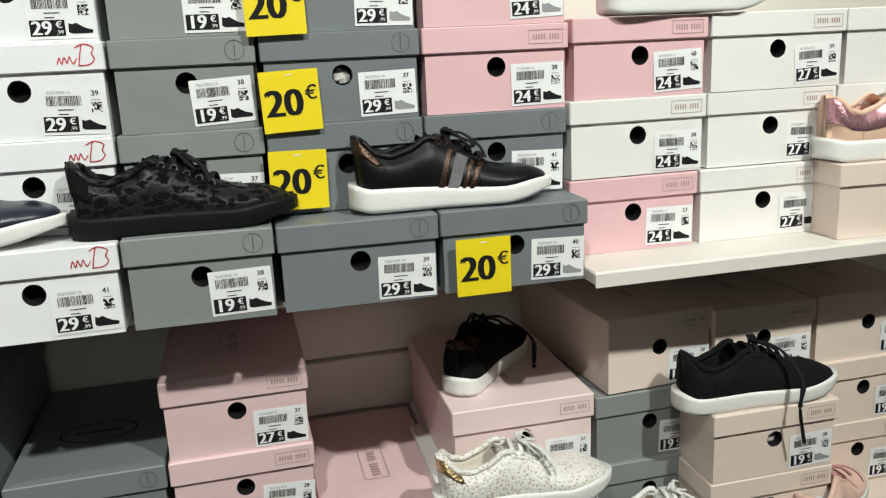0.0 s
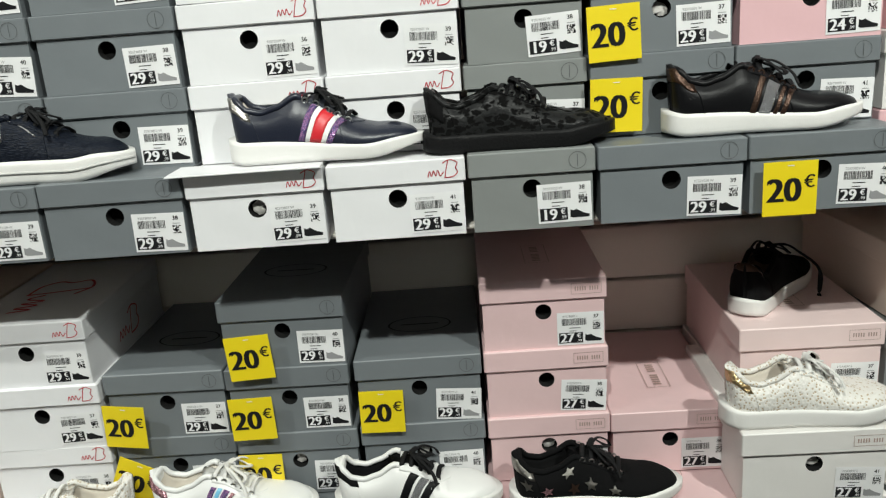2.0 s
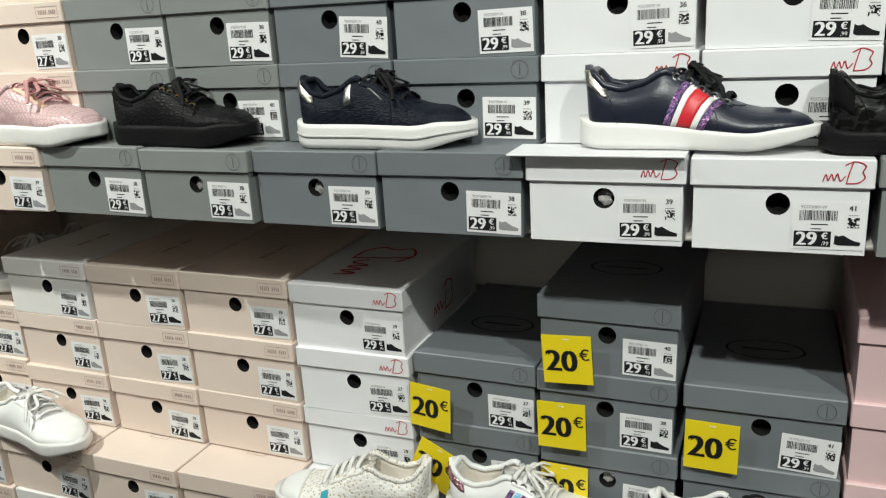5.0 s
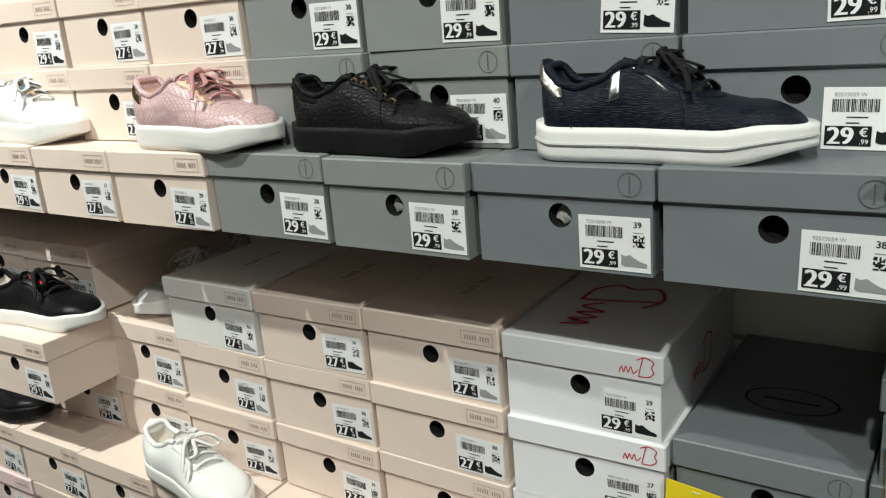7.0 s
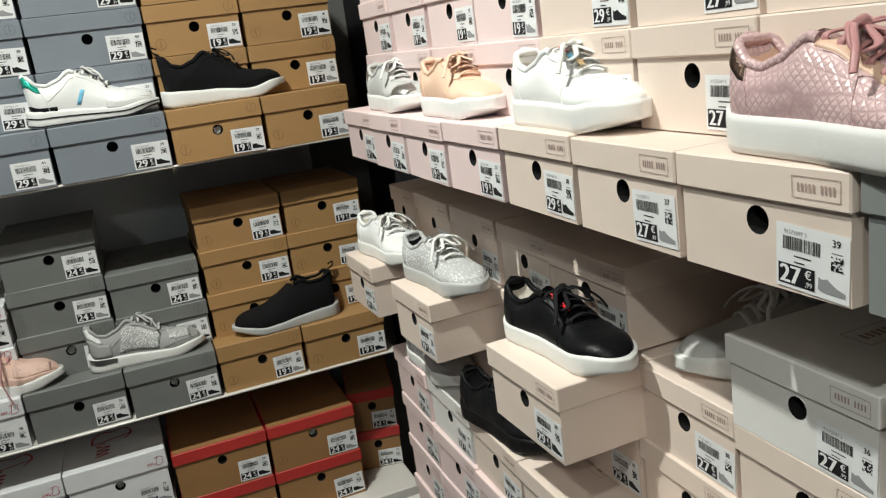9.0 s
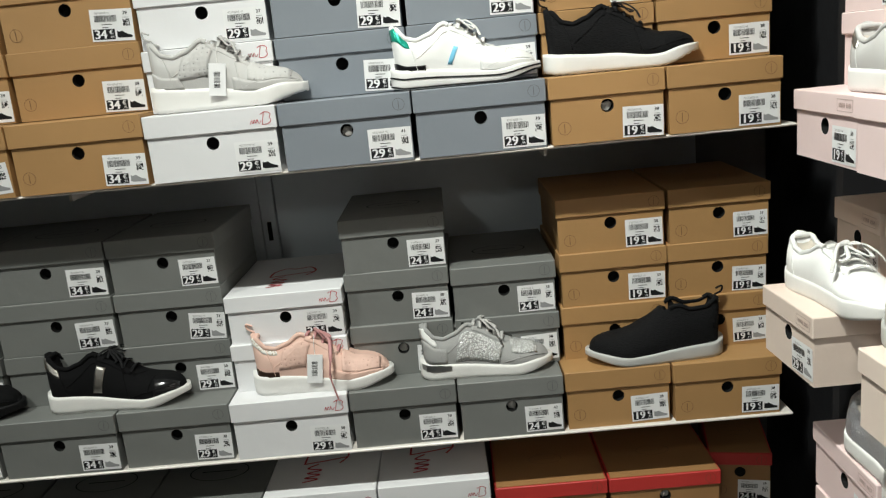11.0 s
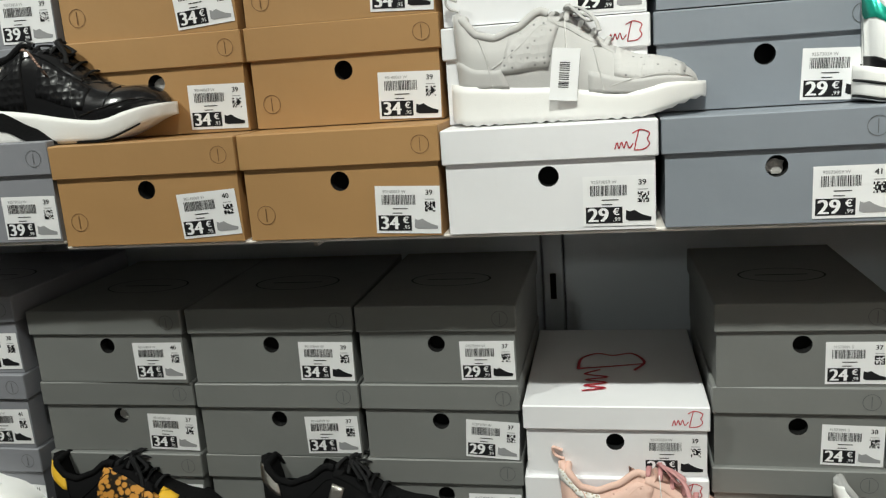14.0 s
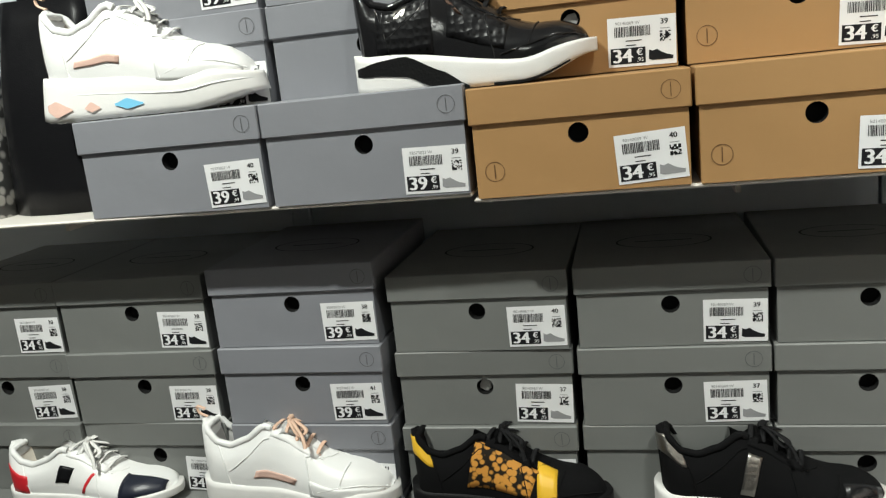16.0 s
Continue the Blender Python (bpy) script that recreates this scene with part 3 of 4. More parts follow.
# forward row and what stands under it
row("A", 0.94, LF, 0.80, 0.103, "C27.38:185 L19.38:190 G19.37:170 L27.41:195 Q27.38:176 Q27.37:180 S29.40:185 S29.38:182 S29.39:184 W29.36:188 C27.37:195 C27.38:195 C27.39:195 C27.38:190 C27.38:190 C27.37:195 L27.38:200 N27.38:200")
row("A", -0.885, LF, 0.70, 0.0985, "C27.38:195 C27.38:195 L27.39:195 C27.38:190 C27.38:190 N19.37:195 N19.38:200 N19.38:200")
row("A", -0.885, LF, 0.60, 0.0985, "N27.38:195 C27.38:195 N27.39:195 N19.38:190 N19.38:190 N19.37:195 N19.38:200 N19.38:200")
row("A", -0.885, LF, 0.50, 0.0985, "N27.38:195 C27.38:195 N27.39:195 N19.38:190 N19.38:190 N19.37:195 N19.38:200 N19.38:200")
for z in (0.5, 0.6, 0.7):
    row("A", 0.94, LF, z, 0.0985, "C27.38:185 L19.38:190 G19.37:170 L27.41:195 Q27.38:176 Q27.37:180 S29.40:185 S29.38:182 S29.39:184 W29.36:188")

H3 = 0.104
column("A", 0.757, 0.945, LR, 0.905, H3, "C19.39 C19.38 C19.40")
column("A", 0.591, 0.755, LR, 0.905, H3, "C19.38 C19.39 C19.40")
column("A", 0.413, 0.585, LR, 0.905, H3, "G19.38 G19.37")
shoe_box("C19.38", "A", 0.512, 1.055, 1.116, 0.168, 0.108, turn=4, lean=0, note="dented")
column("A", 0.203, 0.404, LR - 0.01, 0.905, 0.112, "L27.37 N27.37")
column("A", 0.027, 0.202, LR, 0.905, 0.1, "Q27.36")
column("A", -0.153, 0.026, LR, 0.905, H3, "Q27.38 Q27.38 Q27.37")
column("A", -0.339, -0.155, LR, 0.905, H3, "S29.40 S29.41")
column("A", -0.522, -0.341, LR - 0.008, 0.905, H3, "S29.38 S29.38 S29.40")
column("A", -0.706, -0.524, LR, 0.905, H3, "S29.37 S29.37")
column("A", -0.894, -0.710, LR - 0.006, 0.905, 0.0995, "W29.38 W29.37 W29.39")
column("A", -1.093, -0.896, LR - 0.006, 0.905, 0.1005, "C27.37 C27.38 C27.38")
column("A", -1.282, -1.094, LR - 0.006, 0.905, 0.1005, "C27.39 C27.38 C27.36")
column("A", -1.472, -1.284, LR - 0.004, 0.905, 0.1005, "C27.38 C27.37 L27.36")
column("A", -1.655, -1.474, LR, 0.905, H3, "C29.38 C27.38")
column("A", -1.850, -1.656, LR, 0.905, 0.106, "C29.38")
column("A", -2.028, -1.851, LR, 0.905, 0.106, "C27.38 C27.37")
column("A", -2.224, -2.029, LR, 0.905, 0.106, "C27.36")
column("A", -2.418, -2.225, LR, 0.905, 0.106, "L27.38")
for u0, u1 in ((-1.852, -1.655), (-2.026, -1.853), (-2.224, -2.028), (-2.418, -2.226), (-2.565, -2.42)):
    shoe_box("C27.38", "A", (u0 + u1) / 2, LR, 1.12, u1 - u0 - 0.002, 0.112)
for u, d, w in ((-1.73, 0.935, 0.19), (-2.13, 0.925, 0.185), (-2.42, 0.915, 0.17)):
    shoe_box("C29.38", "A", u, d, 1.011, w, 0.104, turn=1.5, group="pulled-out shoe boxes", note="pulled out")

# ---- boxes on the west rack ----
BF, BR, BL, BLF = 2.712, 2.775, 2.805, 2.735
row("B", 1.035, BF, 1.3375, 0.119, "K19.38:205 K19.39:206 B29.39:236 B29.41:236 W29.39:238")
row("B", -0.084, BF, 1.3375, 0.127, "K34.39:245 K34.40:248")
row("B", -0.577, BF, 1.3445, 0.127, "V39.39:256 V39.40:262")
row("B", 1.04, BR, 1.4570, 0.111, "K19.38:208 K19.39:209 B29.39:236 B29.37:238 W29.38:238")
row("B", -0.088, BR, 1.4650, 0.122, "K34.39:246 K34.39:247 V39.38:254 V39.37:254")
row("B", 1.04, BR, 1.5685, 0.111, "K19.38:208 K19.38:209 B29.40:236 B29.38:238 W29.37:238")
row("B", -0.088, BR, 1.5875, 0.122, "K34.39:246 K34.38:247 V39.39:254 V39.37:254")
row("B", 1.04, BR, 1.6800, 0.111, "K19.38:208 K19.38:209 B29.40:236 B29.38:238 W29.37:238")
row("B", -0.088, BR, 1.7100, 0.122, "K34.39:246 K34.38:247 V39.39:254 V39.37:254")

row("B", 1.04, BLF, 0.7805, 0.118, "K19.38:210 K19.38:207 D24.42:206 D24.38:210 W29.38:232 D29.38:222 D34.39:240 D34.38:250 V39.38:258 D34.37:250 D34.38:245")
H4 = 0.1075
column("B", 0.847, 1.045, BL, 0.899, H4, "K19.39 K19.39 K19.37")
column("B", 0.634, 0.845, BL, 0.899, H4, "K19.38 K19.39 K19.38")
column("B", 0.425, 0.631, BL, 0.899, 0.104, "D24.38 D24.38")
column("B", 0.216, 0.423, BL, 0.899, H4, "D24.38 D24.38 D24.37")
column("B", -0.02, 0.214, BL - 0.015, 0.899, 0.098, "W29.38 W29.39")
column("B", -0.238, -0.022, BL, 0.899, 0.109, "D29.38 D29.37 D29.37")
column("B", -0.482, -0.240, BL, 0.899, 0.109, "D34.38 D34.37 D34.39")
column("B", -0.732, -0.486, BL, 0.899, 0.109, "D34.37 D34.37 D34.40")
column("B", -0.992, -0.742, BL - 0.01, 0.899, 0.117, "V39.41 V39.41 V39.38")
column("B", -1.246, -1.002, BL, 0.899, 0.114, "D34.38 D34.38 D34.38")
column("B", -1.492, -1.248, BL, 0.899, 0.114, "D34.38 D34.38 D34.38")

for z in (0.4005, 0.5265):
    row("B", 0.93, 2.765, z, 0.126, "R24.38:228 R24.38:230")
for z in (0.4005, 0.5435):
    row("B", 0.466, 2.75, z, 0.143, "W29.39:228 W29.37:232 D39.38:240 D39.38:250 D34.38:250")
for z in (0.4005, 0.5155):
    shoe_box("R24.38", "B", 1.0, 2.86, z, 0.13, 0.115, turn=-12, note="askew")


# ---- yellow price cards ----
def price_card():
    s = Sheet()
    s.text("20", 0.0025, 0.0175, 0.041, 0, -0.0012, 0.0034)
    s.text("€", 0.0475, 0.0335, 0.021, 0, -0.0012, 0.0008)
    return s.mesh("lettering", [INK])


FIGURES = price_card()
CARD_MESH = None
for u, z, d, turn, tilt in ((0.033, 1.509, 1.010, 0, -2), (0.034, 1.422, 1.008, 0, 1), (0.024, 1.612, 1.010, 0, -1), (0.228, 1.316, 0.949, 0, 0), (-0.478, 1.103, 1.036, 0, -3),
                            (-0.487, 1.008, 1.036, 0, -1), (-0.301, 1.003, 1.045, 0, 1), (-0.677, 1.004, 1.042, -6, 3), (-0.668, 0.926, 1.02, -4, 24), (-0.485, 0.917, 1.036, 0, 1)):
    card = tagged(new("price_card"), "yellow card with 20 euro in black, tucked under a box lid", "price card", "yellow price cards")
    card.matrix_world = spot("A", u, d, z, turn) @ pose(0, 0, 0.03, 0, tilt, 0) @ pose(-0.032, 0, -0.03)
    part("card", block(bmesh.new(), 0, -0.0008, 0, 0.064, 0.0002, 0.066), YELLOW, card)
    link("lettering", FIGURES, card, "black printed figures")
    slab("hook_slot", PAPER, 0.028, -0.0012, 0.0605, 0.036, -0.0009, 0.0615, card)

# ---- sneakers ----
def curve_at(knots, s):
    """A smooth line through (place, value) knots."""
    for (a, va), (b, vb) in zip(knots, knots[1:]):
        if s <= b:
            k = max(0.0, min(1.0, (s - a) / (b - a)))
            k = k * k * (3 - 2 * k) * 0.5 + k * 0.5
            return va + (vb - va) * k
    return knots[-1][1]


def step(a, b, s):
    k = max(0.0, min(1.0, (s - a) / (b - a)))
    return k * k * (3 - 2 * k)


HALF = [(0, 0.003), (0.008, 0.0125), (0.025, 0.0205), (0.06, 0.0275), (0.12, 0.0315), (0.22, 0.0335), (0.4, 0.0345), (0.58, 0.0395), (0.72, 0.0430), (0.82, 0.0400), (0.89, 0.0335), (0.94, 0.0250), (0.97, 0.0175), (0.99, 0.0095), (1, 0.002)]
COURT = [(0, 0.0530), (0.035, 0.0545), (0.1, 0.0410), (0.18, 0.0365), (0.27, 0.0430), (0.37, 0.0575), (0.46, 0.0515), (0.58, 0.0375), (0.68, 0.0265), (0.78, 0.0195), (0.87, 0.0160), (0.93, 0.0125), (0.965, 0.0090), (0.985, 0.0055), (1, 0.0010)]
RUN = [(0, 0.0640), (0.035, 0.0675), (0.1, 0.0520), (0.18, 0.0475), (0.27, 0.0560), (0.37, 0.0740), (0.46, 0.0665), (0.58, 0.0515), (0.68, 0.0390), (0.78, 0.0300), (0.87, 0.0240), (0.93, 0.0185), (0.965, 0.0130), (0.985, 0.0080), (1, 0.0010)]
SLIP = [(0, 0.0660), (0.05, 0.0740), (0.14, 0.0660), (0.24, 0.0660), (0.34, 0.0780), (0.42, 0.0720), (0.55, 0.0560), (0.7, 0.0400), (0.84, 0.0290), (0.92, 0.0226), (0.96, 0.0180), (0.985, 0.0116), (1, 0.0010)]


def tube(pts, r, sides=6, flat=1.0):
    bm = bmesh.new()
    rings = []
    for i, p in enumerate(pts):
        d = (Vector(pts[min(i + 1, len(pts) - 1)]) - Vector(pts[max(i - 1, 0)])).normalized()
        a = d.cross(Vector((0, 0, 1)))
        a = a.normalized() if a.length > 1e-4 else Vector((1, 0, 0))
        b = d.cross(a)
        rings.append([bm.verts.new(Vector(p) + (a * math.cos(2 * math.pi * k / sides) + b * math.sin(2 * math.pi * k / sides) * flat) * r) for k in range(sides)])
    for q, w in zip(rings, rings[1:]):
        for k in range(sides):
            bm.faces.new((q[k], q[(k + 1) % sides], w[(k + 1) % sides], w[k]))
    bm.faces.new(rings[0]), bm.faces.new(reversed(rings[-1]))
    return bm


def bent(knots, n=10):
    """A smooth line through points in space."""
    p = [Vector(k) for k in knots]
    p = [p[0] * 2 - p[1]] + p + [p[-1] * 2 - p[-2]]
    out = []
    for i in range(1, len(p) - 2):
        for j in range(n):
            t = j / n
            a, b, c, d = p[i - 1:i + 3]
            out.append(0.5 * (2 * b + (c - a) * t + (2 * a - 5 * b + 4 * c - d) * t * t + (3 * b - a - 3 * c + d) * t ** 3))
    return out + [p[-2]]


def sneaker(at, label, upper, sole, lining=CREAM_LINING, laces=WHITE_LACE, length=0.235, top=COURT, heel=0.028, fore=0.024, patches=(), stripe=None, ragged=False,
            eyelets=None, flare=0.0, tongue=None, hang_tag=False, bow=True, dots=None, spring=0.013, pull=None, low=1.0, loose=False, marks=(), seams=True):
    """A sneaker, toe towards +x, its near side towards -y, standing on z = 0.
    patches: (name, s0, s1, v0, v1, slant, material) laid on the near side: s from heel to toe, v from the sole (0) over the collar (4) to the far side (12)."""
    thing = tagged(new("sneaker"), label, "sneaker", "display sneakers")
    thing.matrix_world = at
    k = length / 0.24
    if top is COURT:
        heel, fore = heel * 0.9, fore * 0.9
    rng = random.Random(len(label) * 13 + int(length * 1e4))

    def half(s):
        return curve_at(HALF, s) * k

    def mid(s):
        return 0.006 * math.sin(math.pi * s) * k

    def base(s):
        return spring * step(0.68, 1.0, s) ** 1.4 + 0.004 * step(0.1, 0.0, s)

    def thick(s):
        return heel + (fore - heel) * step(0.15, 0.75, s) - 0.4 * fore * step(0.8, 1.0, s)

    def surface(s, v):
        w, hh, z0, c = half(s) * 0.965, curve_at(top, s) * k * low, base(s) + thick(s) - 0.003, mid(s)
        o = step(0.035, 0.085, s) * (1 - step(0.36, 0.45, s))
        far = v > 6
        a = 12 - v if far else v
        ridge, toe = step(0.3, 0.5, s) * (1 - step(0.66, 0.82, s)), step(0.68, 0.86, s)
        ys = [1.0, 1.045 - 0.035 * ridge - 0.04 * toe, 0.98 - 0.13 * ridge - 0.09 * toe, 0.84 - 0.06 * o - 0.17 * ridge - 0.1 * toe, 0.66 - 0.19 * ridge - 0.08 * toe, 0.36 + 0.16 * o - 0.1 * ridge, 0.0]
        zs = [0.0, 0.34, 0.66, 0.88, 1.0, 1.06 - 0.62 * o, 1.09 - 0.8 * o]
        i = min(int(a), 5)
        y, z = ys[i] + (ys[i + 1] - ys[i]) * (a - i), zs[i] + (zs[i + 1] - zs[i]) * (a - i)
        lean = -0.012 * k * max(0.0, z) * step(0.08, 0.0, s) + 0.008 * k * step(0.1, 0, s) * z
        return Vector(((s * 0.972 + 0.012) * length + lean + 0.004 * step(0.05, 0, s), c + (w * y if far else -w * y), z0 + hh * z))

    # sole
    bm = bmesh.new()
    n, levels = 44, 6
    side = [0.0, 0.004, 0.012] + [i / n for i in range(1, n)] + [0.988, 0.996, 1.0]
    n = len(side) - 1
    rings = []
    for lv in range(levels):
        q = lv / (levels - 1)
        grow = [0.965, 1.0, 1.012, 1.012, 1.02, 0.985][lv]
        left, right = [], []
        for s in side:
            wv = 0.0013 * math.sin(s * 150) if ragged and lv == 0 else 0.0
            z = base(s) + thick(s) * q + wv + (0.0012 * math.sin(s * 17) * q if ragged else 0)
            w = half(s) * grow + flare * (1 - q) * (1 - s)
            x = (s - 0.5) * (length + 0.006 + 2 * flare * (1 - q)) * (0.99 + 0.01 * grow) + 0.5 * length
            left.append(bm.verts.new((x, mid(s) - w, z)))
            right.append(bm.verts.new((x, mid(s) + w, z)))
        rings.append(left + right[::-1])
    m = len(rings[0])
    for a, b in zip(rings, rings[1:]):
        for i in range(m):
            bm.faces.new((a[i], a[(i + 1) % m], b[(i + 1) % m], b[i]))
    for ring, flip in ((rings[0], True), (rings[-1], False)):
        for i in range(n):
            q = (ring[i], ring[i + 1], ring[m - 2 - i], ring[m - 1 - i])
            bm.faces.new(q[::-1] if flip else q)
    sole_ob = part("sole", bm, sole, thing, "", True)
    if stripe:
        for zq, mat in stripe:
            pts = []
            for s in side:
                x = (s - 0.5) * (length + 0.006) + 0.5 * length
                pts.append((x, mid(s) - half(s) * 1.014 - 0.0004, base(s) + thick(s) * zq))
            part("sole_line", tube(pts, 0.0016), mat, sole_ob, "moulded line round the sole")

    for name, over, under, mat in marks:
        bm = bmesh.new()
        lines = []
        for line in (under, over):
            pts = []
            for i in range(17):
                s = line[0][0] + (line[-1][0] - line[0][0]) * i / 16
                q = curve_at(line, s)
                pts.append(bm.verts.new(((s - 0.5) * (length + 0.006) + 0.5 * length, mid(s) - half(s) * 1.022 - 0.0009 - flare * (1 - q) * (1 - s), base(s) + thick(s) * q)))
            lines.append(pts)
        for i in range(16):
            bm.faces.new((lines[0][i], lines[0][i + 1], lines[1][i + 1], lines[1][i]))
        part(name, bm, mat, sole_ob, "coloured sole insert", True)

    # upper
    ss = [0.0, 0.012, 0.03, 0.055, 0.085, 0.12, 0.16, 0.2, 0.24, 0.28, 0.32, 0.36, 0.40, 0.44, 0.49, 0.54, 0.6, 0.66, 0.72, 0.78, 0.83, 0.88, 0.92, 0.95, 0.97, 0.985, 0.995]
    bm = bmesh.new()
    grid = [[bm.verts.new(surface(s, v / 2)) for v in range(25)] for s in ss]
    for i in range(len(ss) - 1):
        for j in range(24):
            f = bm.faces.new((grid[i][j], grid[i + 1][j], grid[i + 1][j + 1], grid[i][j + 1]))
            f.material_index = 1 if 8 <= j < 16 and 0.05 < ss[i] < 0.40 else 0
    bm.faces.new(grid[0][::-1]), bm.faces.new(grid[-1])
    part("upper", bm, [upper, lining], thing, "", True)

    # collar roll
    rim = [surface(0.40 - 0.345 * i / 14, 4) for i in range(15)] + [surface(0.045, 4.4 + 0.4 * i) for i in range(9)] + [surface(0.055 + 0.345 * i / 14, 8) for i in range(15)]
    part("collar", tube(rim, 0.0042 * k, 8), upper, thing, "padded collar", True)

    def patch(name, s0, s1, v0, v1, slant, mat, lift=0.0011):
        bm = bmesh.new()
        nu, nv = max(4, int((s1 - s0) * 40)), max(4, int((v1 - v0) * 3))
        g = []
        for i in range(-1, nu + 2):
            line = []
            for j in range(-1, nv + 2):
                v = v0 + (v1 - v0) * min(max(j, 0), nv) / nv
                s = min(0.985, max(0.0, s0 + (s1 - s0) * min(max(i, 0), nu) / nu + slant * (v - v0)))
                p = surface(s, v)
                du, dv = surface(min(s + 0.01, 0.99), v) - surface(max(s - 0.01, 0), v), surface(s, min(v + 0.1, 12)) - surface(s, max(v - 0.1, 0))
                nm = du.cross(dv)
                up = lift if 0 <= i <= nu and 0 <= j <= nv else -0.0006
                line.append(bm.verts.new(p + (nm.normalized() if nm.length > 1e-9 else Vector((0, -1, 0))) * up))
            g.append(line)
        for i in range(nu + 2):
            for j in range(nv + 2):
                bm.faces.new((g[i][j], g[i + 1][j], g[i + 1][j + 1], g[i][j + 1]))
        return part(name, bm, mat, thing, "", True)

    for item in patches:
        patch(*item)
    if top is not SLIP and not any(item[0] == "eyestay" for item in patches):
        patch("eyestay", 0.40, 0.63, 3.1, 4.5, 0.012, upper, 0.0016)
    if top is not SLIP:
        patch("eyestay", 0.40, 0.63, 7.5, 8.9, 0.0, upper, 0.0016)
    if seams:
        lines = [[(0.62, 0.2), (0.6, 1.5), (0.58, 2.8), (0.64, 3.6), (0.7, 5), (0.72, 6)], [(0.17, 0.1), (0.15, 1.6), (0.12, 3), (0.1, 3.9)],
                 [(0.40, 3.9), (0.44, 3.2), (0.55, 3.3), (0.66, 3.7), (0.69, 5.0)]]
        if top is SLIP:
            lines = lines[:1]
        if top is RUN:
            lines += [[(0.17, 1.2), (0.3, 2.2), (0.42, 3.0)], [(0.98, 1.6), (0.88, 1.5), (0.74, 1.2), (0.62, 0.3)], [(0.76, 1.3), (0.78, 3), (0.8, 5.6)]]
        for line in lines:
            pts = []
            for i in range(len(line) - 1):
                for j in range(5):
                    s, v = (line[i][n] + (line[i + 1][n] - line[i][n]) * j / 5 for n in (0, 1))
                    pts.append(surface(s, v) + Vector((0, -0.0004, 0.0003)))
            part("seam", tube(pts, 0.0006 if top is not RUN else 0.001, 5), upper, thing, "stitched seam", True)
    for s, v, mat in dots or ():
        bm = bmesh.new()
        star = []
        proud = Vector((0, -0.004, 0.009)) if v > 4.2 else Vector((0, -0.0016, 0.0006))
        for i in range(10):
            a, r = math.pi * i / 5 + s * 9, (0.010 if i % 2 == 0 else 0.0045) * k
            q = surface(min(0.97, s + math.cos(a) * r / length), max(0.1, v + math.sin(a) * r / 0.016))
            star.append(bm.verts.new(q + proud))
        bm.faces.new(star)
        part("star", bm, mat, thing, "shiny star")

    # tongue, laces, eyelets
    if top is not SLIP:
        bm = bmesh.new()
        g = []
        for i in range(9):
            s = 0.58 - 0.245 * i / 8
            c0 = surface(max(s, 0.415), 6)
            rise = 0.0135 * k * max(0.0, (i - 4) / 4) ** 1.4
            line = []
            for j in range(7):
                y = (j / 6 - 0.5) * 2
                wide = (0.30 + 0.34 * min(1, i / 5) - (0.12 if i == 8 else 0)) * half(0.45)
                line.append(bm.verts.new((s * length, mid(s) + y * wide, c0.z + 0.0025 + rise - (0.004 + 0.0012 * i) * y * y)))
            g.append(line)
        for i in range(8):
            for j in range(6):
                bm.faces.new((g[i][j], g[i][j + 1], g[i + 1][j + 1], g[i + 1][j]))
        bmesh.ops.solidify(bm, geom=bm.faces[:], thickness=0.004)
        part("tongue", bm, tongue or upper, thing, "padded tongue", True)
        for i in range(5):
            s = 0.42 + 0.054 * i
            a, b = surface(s, 3.9), surface(s + 0.02, 8.1)
            c = surface(s + 0.01, 6) + Vector((0, 0, 0.0065))
            part("lace", tube(bent([a + Vector((0, 0, -0.001)), a + Vector((0, 0.003, 0.0045)), c, b + Vector((0, -0.003, 0.0045)), b]), 0.0036, 6, 0.38), laces, thing, "", True)
            if eyelets:
                for v in (3.65, 8.35):
                    bm = bmesh.new()
                    p = surface(s, v)
                    ring = [p + Vector((0.0036 * math.cos(x), -0.0015 if v < 6 else 0.0015, 0.0032 * math.sin(x) + 0.0008)) for x in [2 * math.pi * q / 10 for q in range(11)]]
                    part("eyelet", tube(ring, 0.0011, 5), eyelets, thing, "metal eyelet")
        if bow:
            c = surface(0.475, 6) + Vector((0, 0, 0.0065))
            for sgn in (-1, 1):
                far = 0.026 + rng.uniform(0, 0.008)
                part("lace_loop", tube(bent([c, c + Vector((0.006, sgn * far * 0.5, 0.002)), c + Vector((0.022, sgn * far * 0.85, -0.014)), c + Vector((0.028, sgn * far * 0.45, -0.011)), c + Vector((0.003, 0, 0))]), 0.0033, 6, 0.4), laces, thing, "", True)
                tail = [c, c + Vector((0.014, sgn * 0.02, 0.001)), c + Vector((0.03, sgn * 0.034, -0.012)), c + Vector((0.036, sgn * 0.042, -0.026))]
                if loose and sgn < 0:
                    tail[3:] = [c + Vector((0.034, -0.064, -0.036)), c + Vector((0.03, -0.068, -0.075)), c + Vector((0.04, -0.067, -0.125))]
                part("lace_end", tube(bent(tail), 0.0036 if loose and sgn < 0 else 0.0028, 6, 0.45), laces, thing, "", True)
            part("lace_knot", tube([c + Vector((0, -0.005, 0)), c + Vector((0.002, 0, 0.003)), c + Vector((0, 0.005, 0))], 0.0045), laces, thing, "", True)
    if pull:
        a = surface(0.03, 6)
        part("pull_loop", tube(bent([a, a + Vector((-0.012, 0, 0.006)), a + Vector((-0.014, 0, 0.016)), a + Vector((-0.002, 0, 0.012))]), 0.0032, 6, 0.5), pull, thing, "fabric pull loop", True)
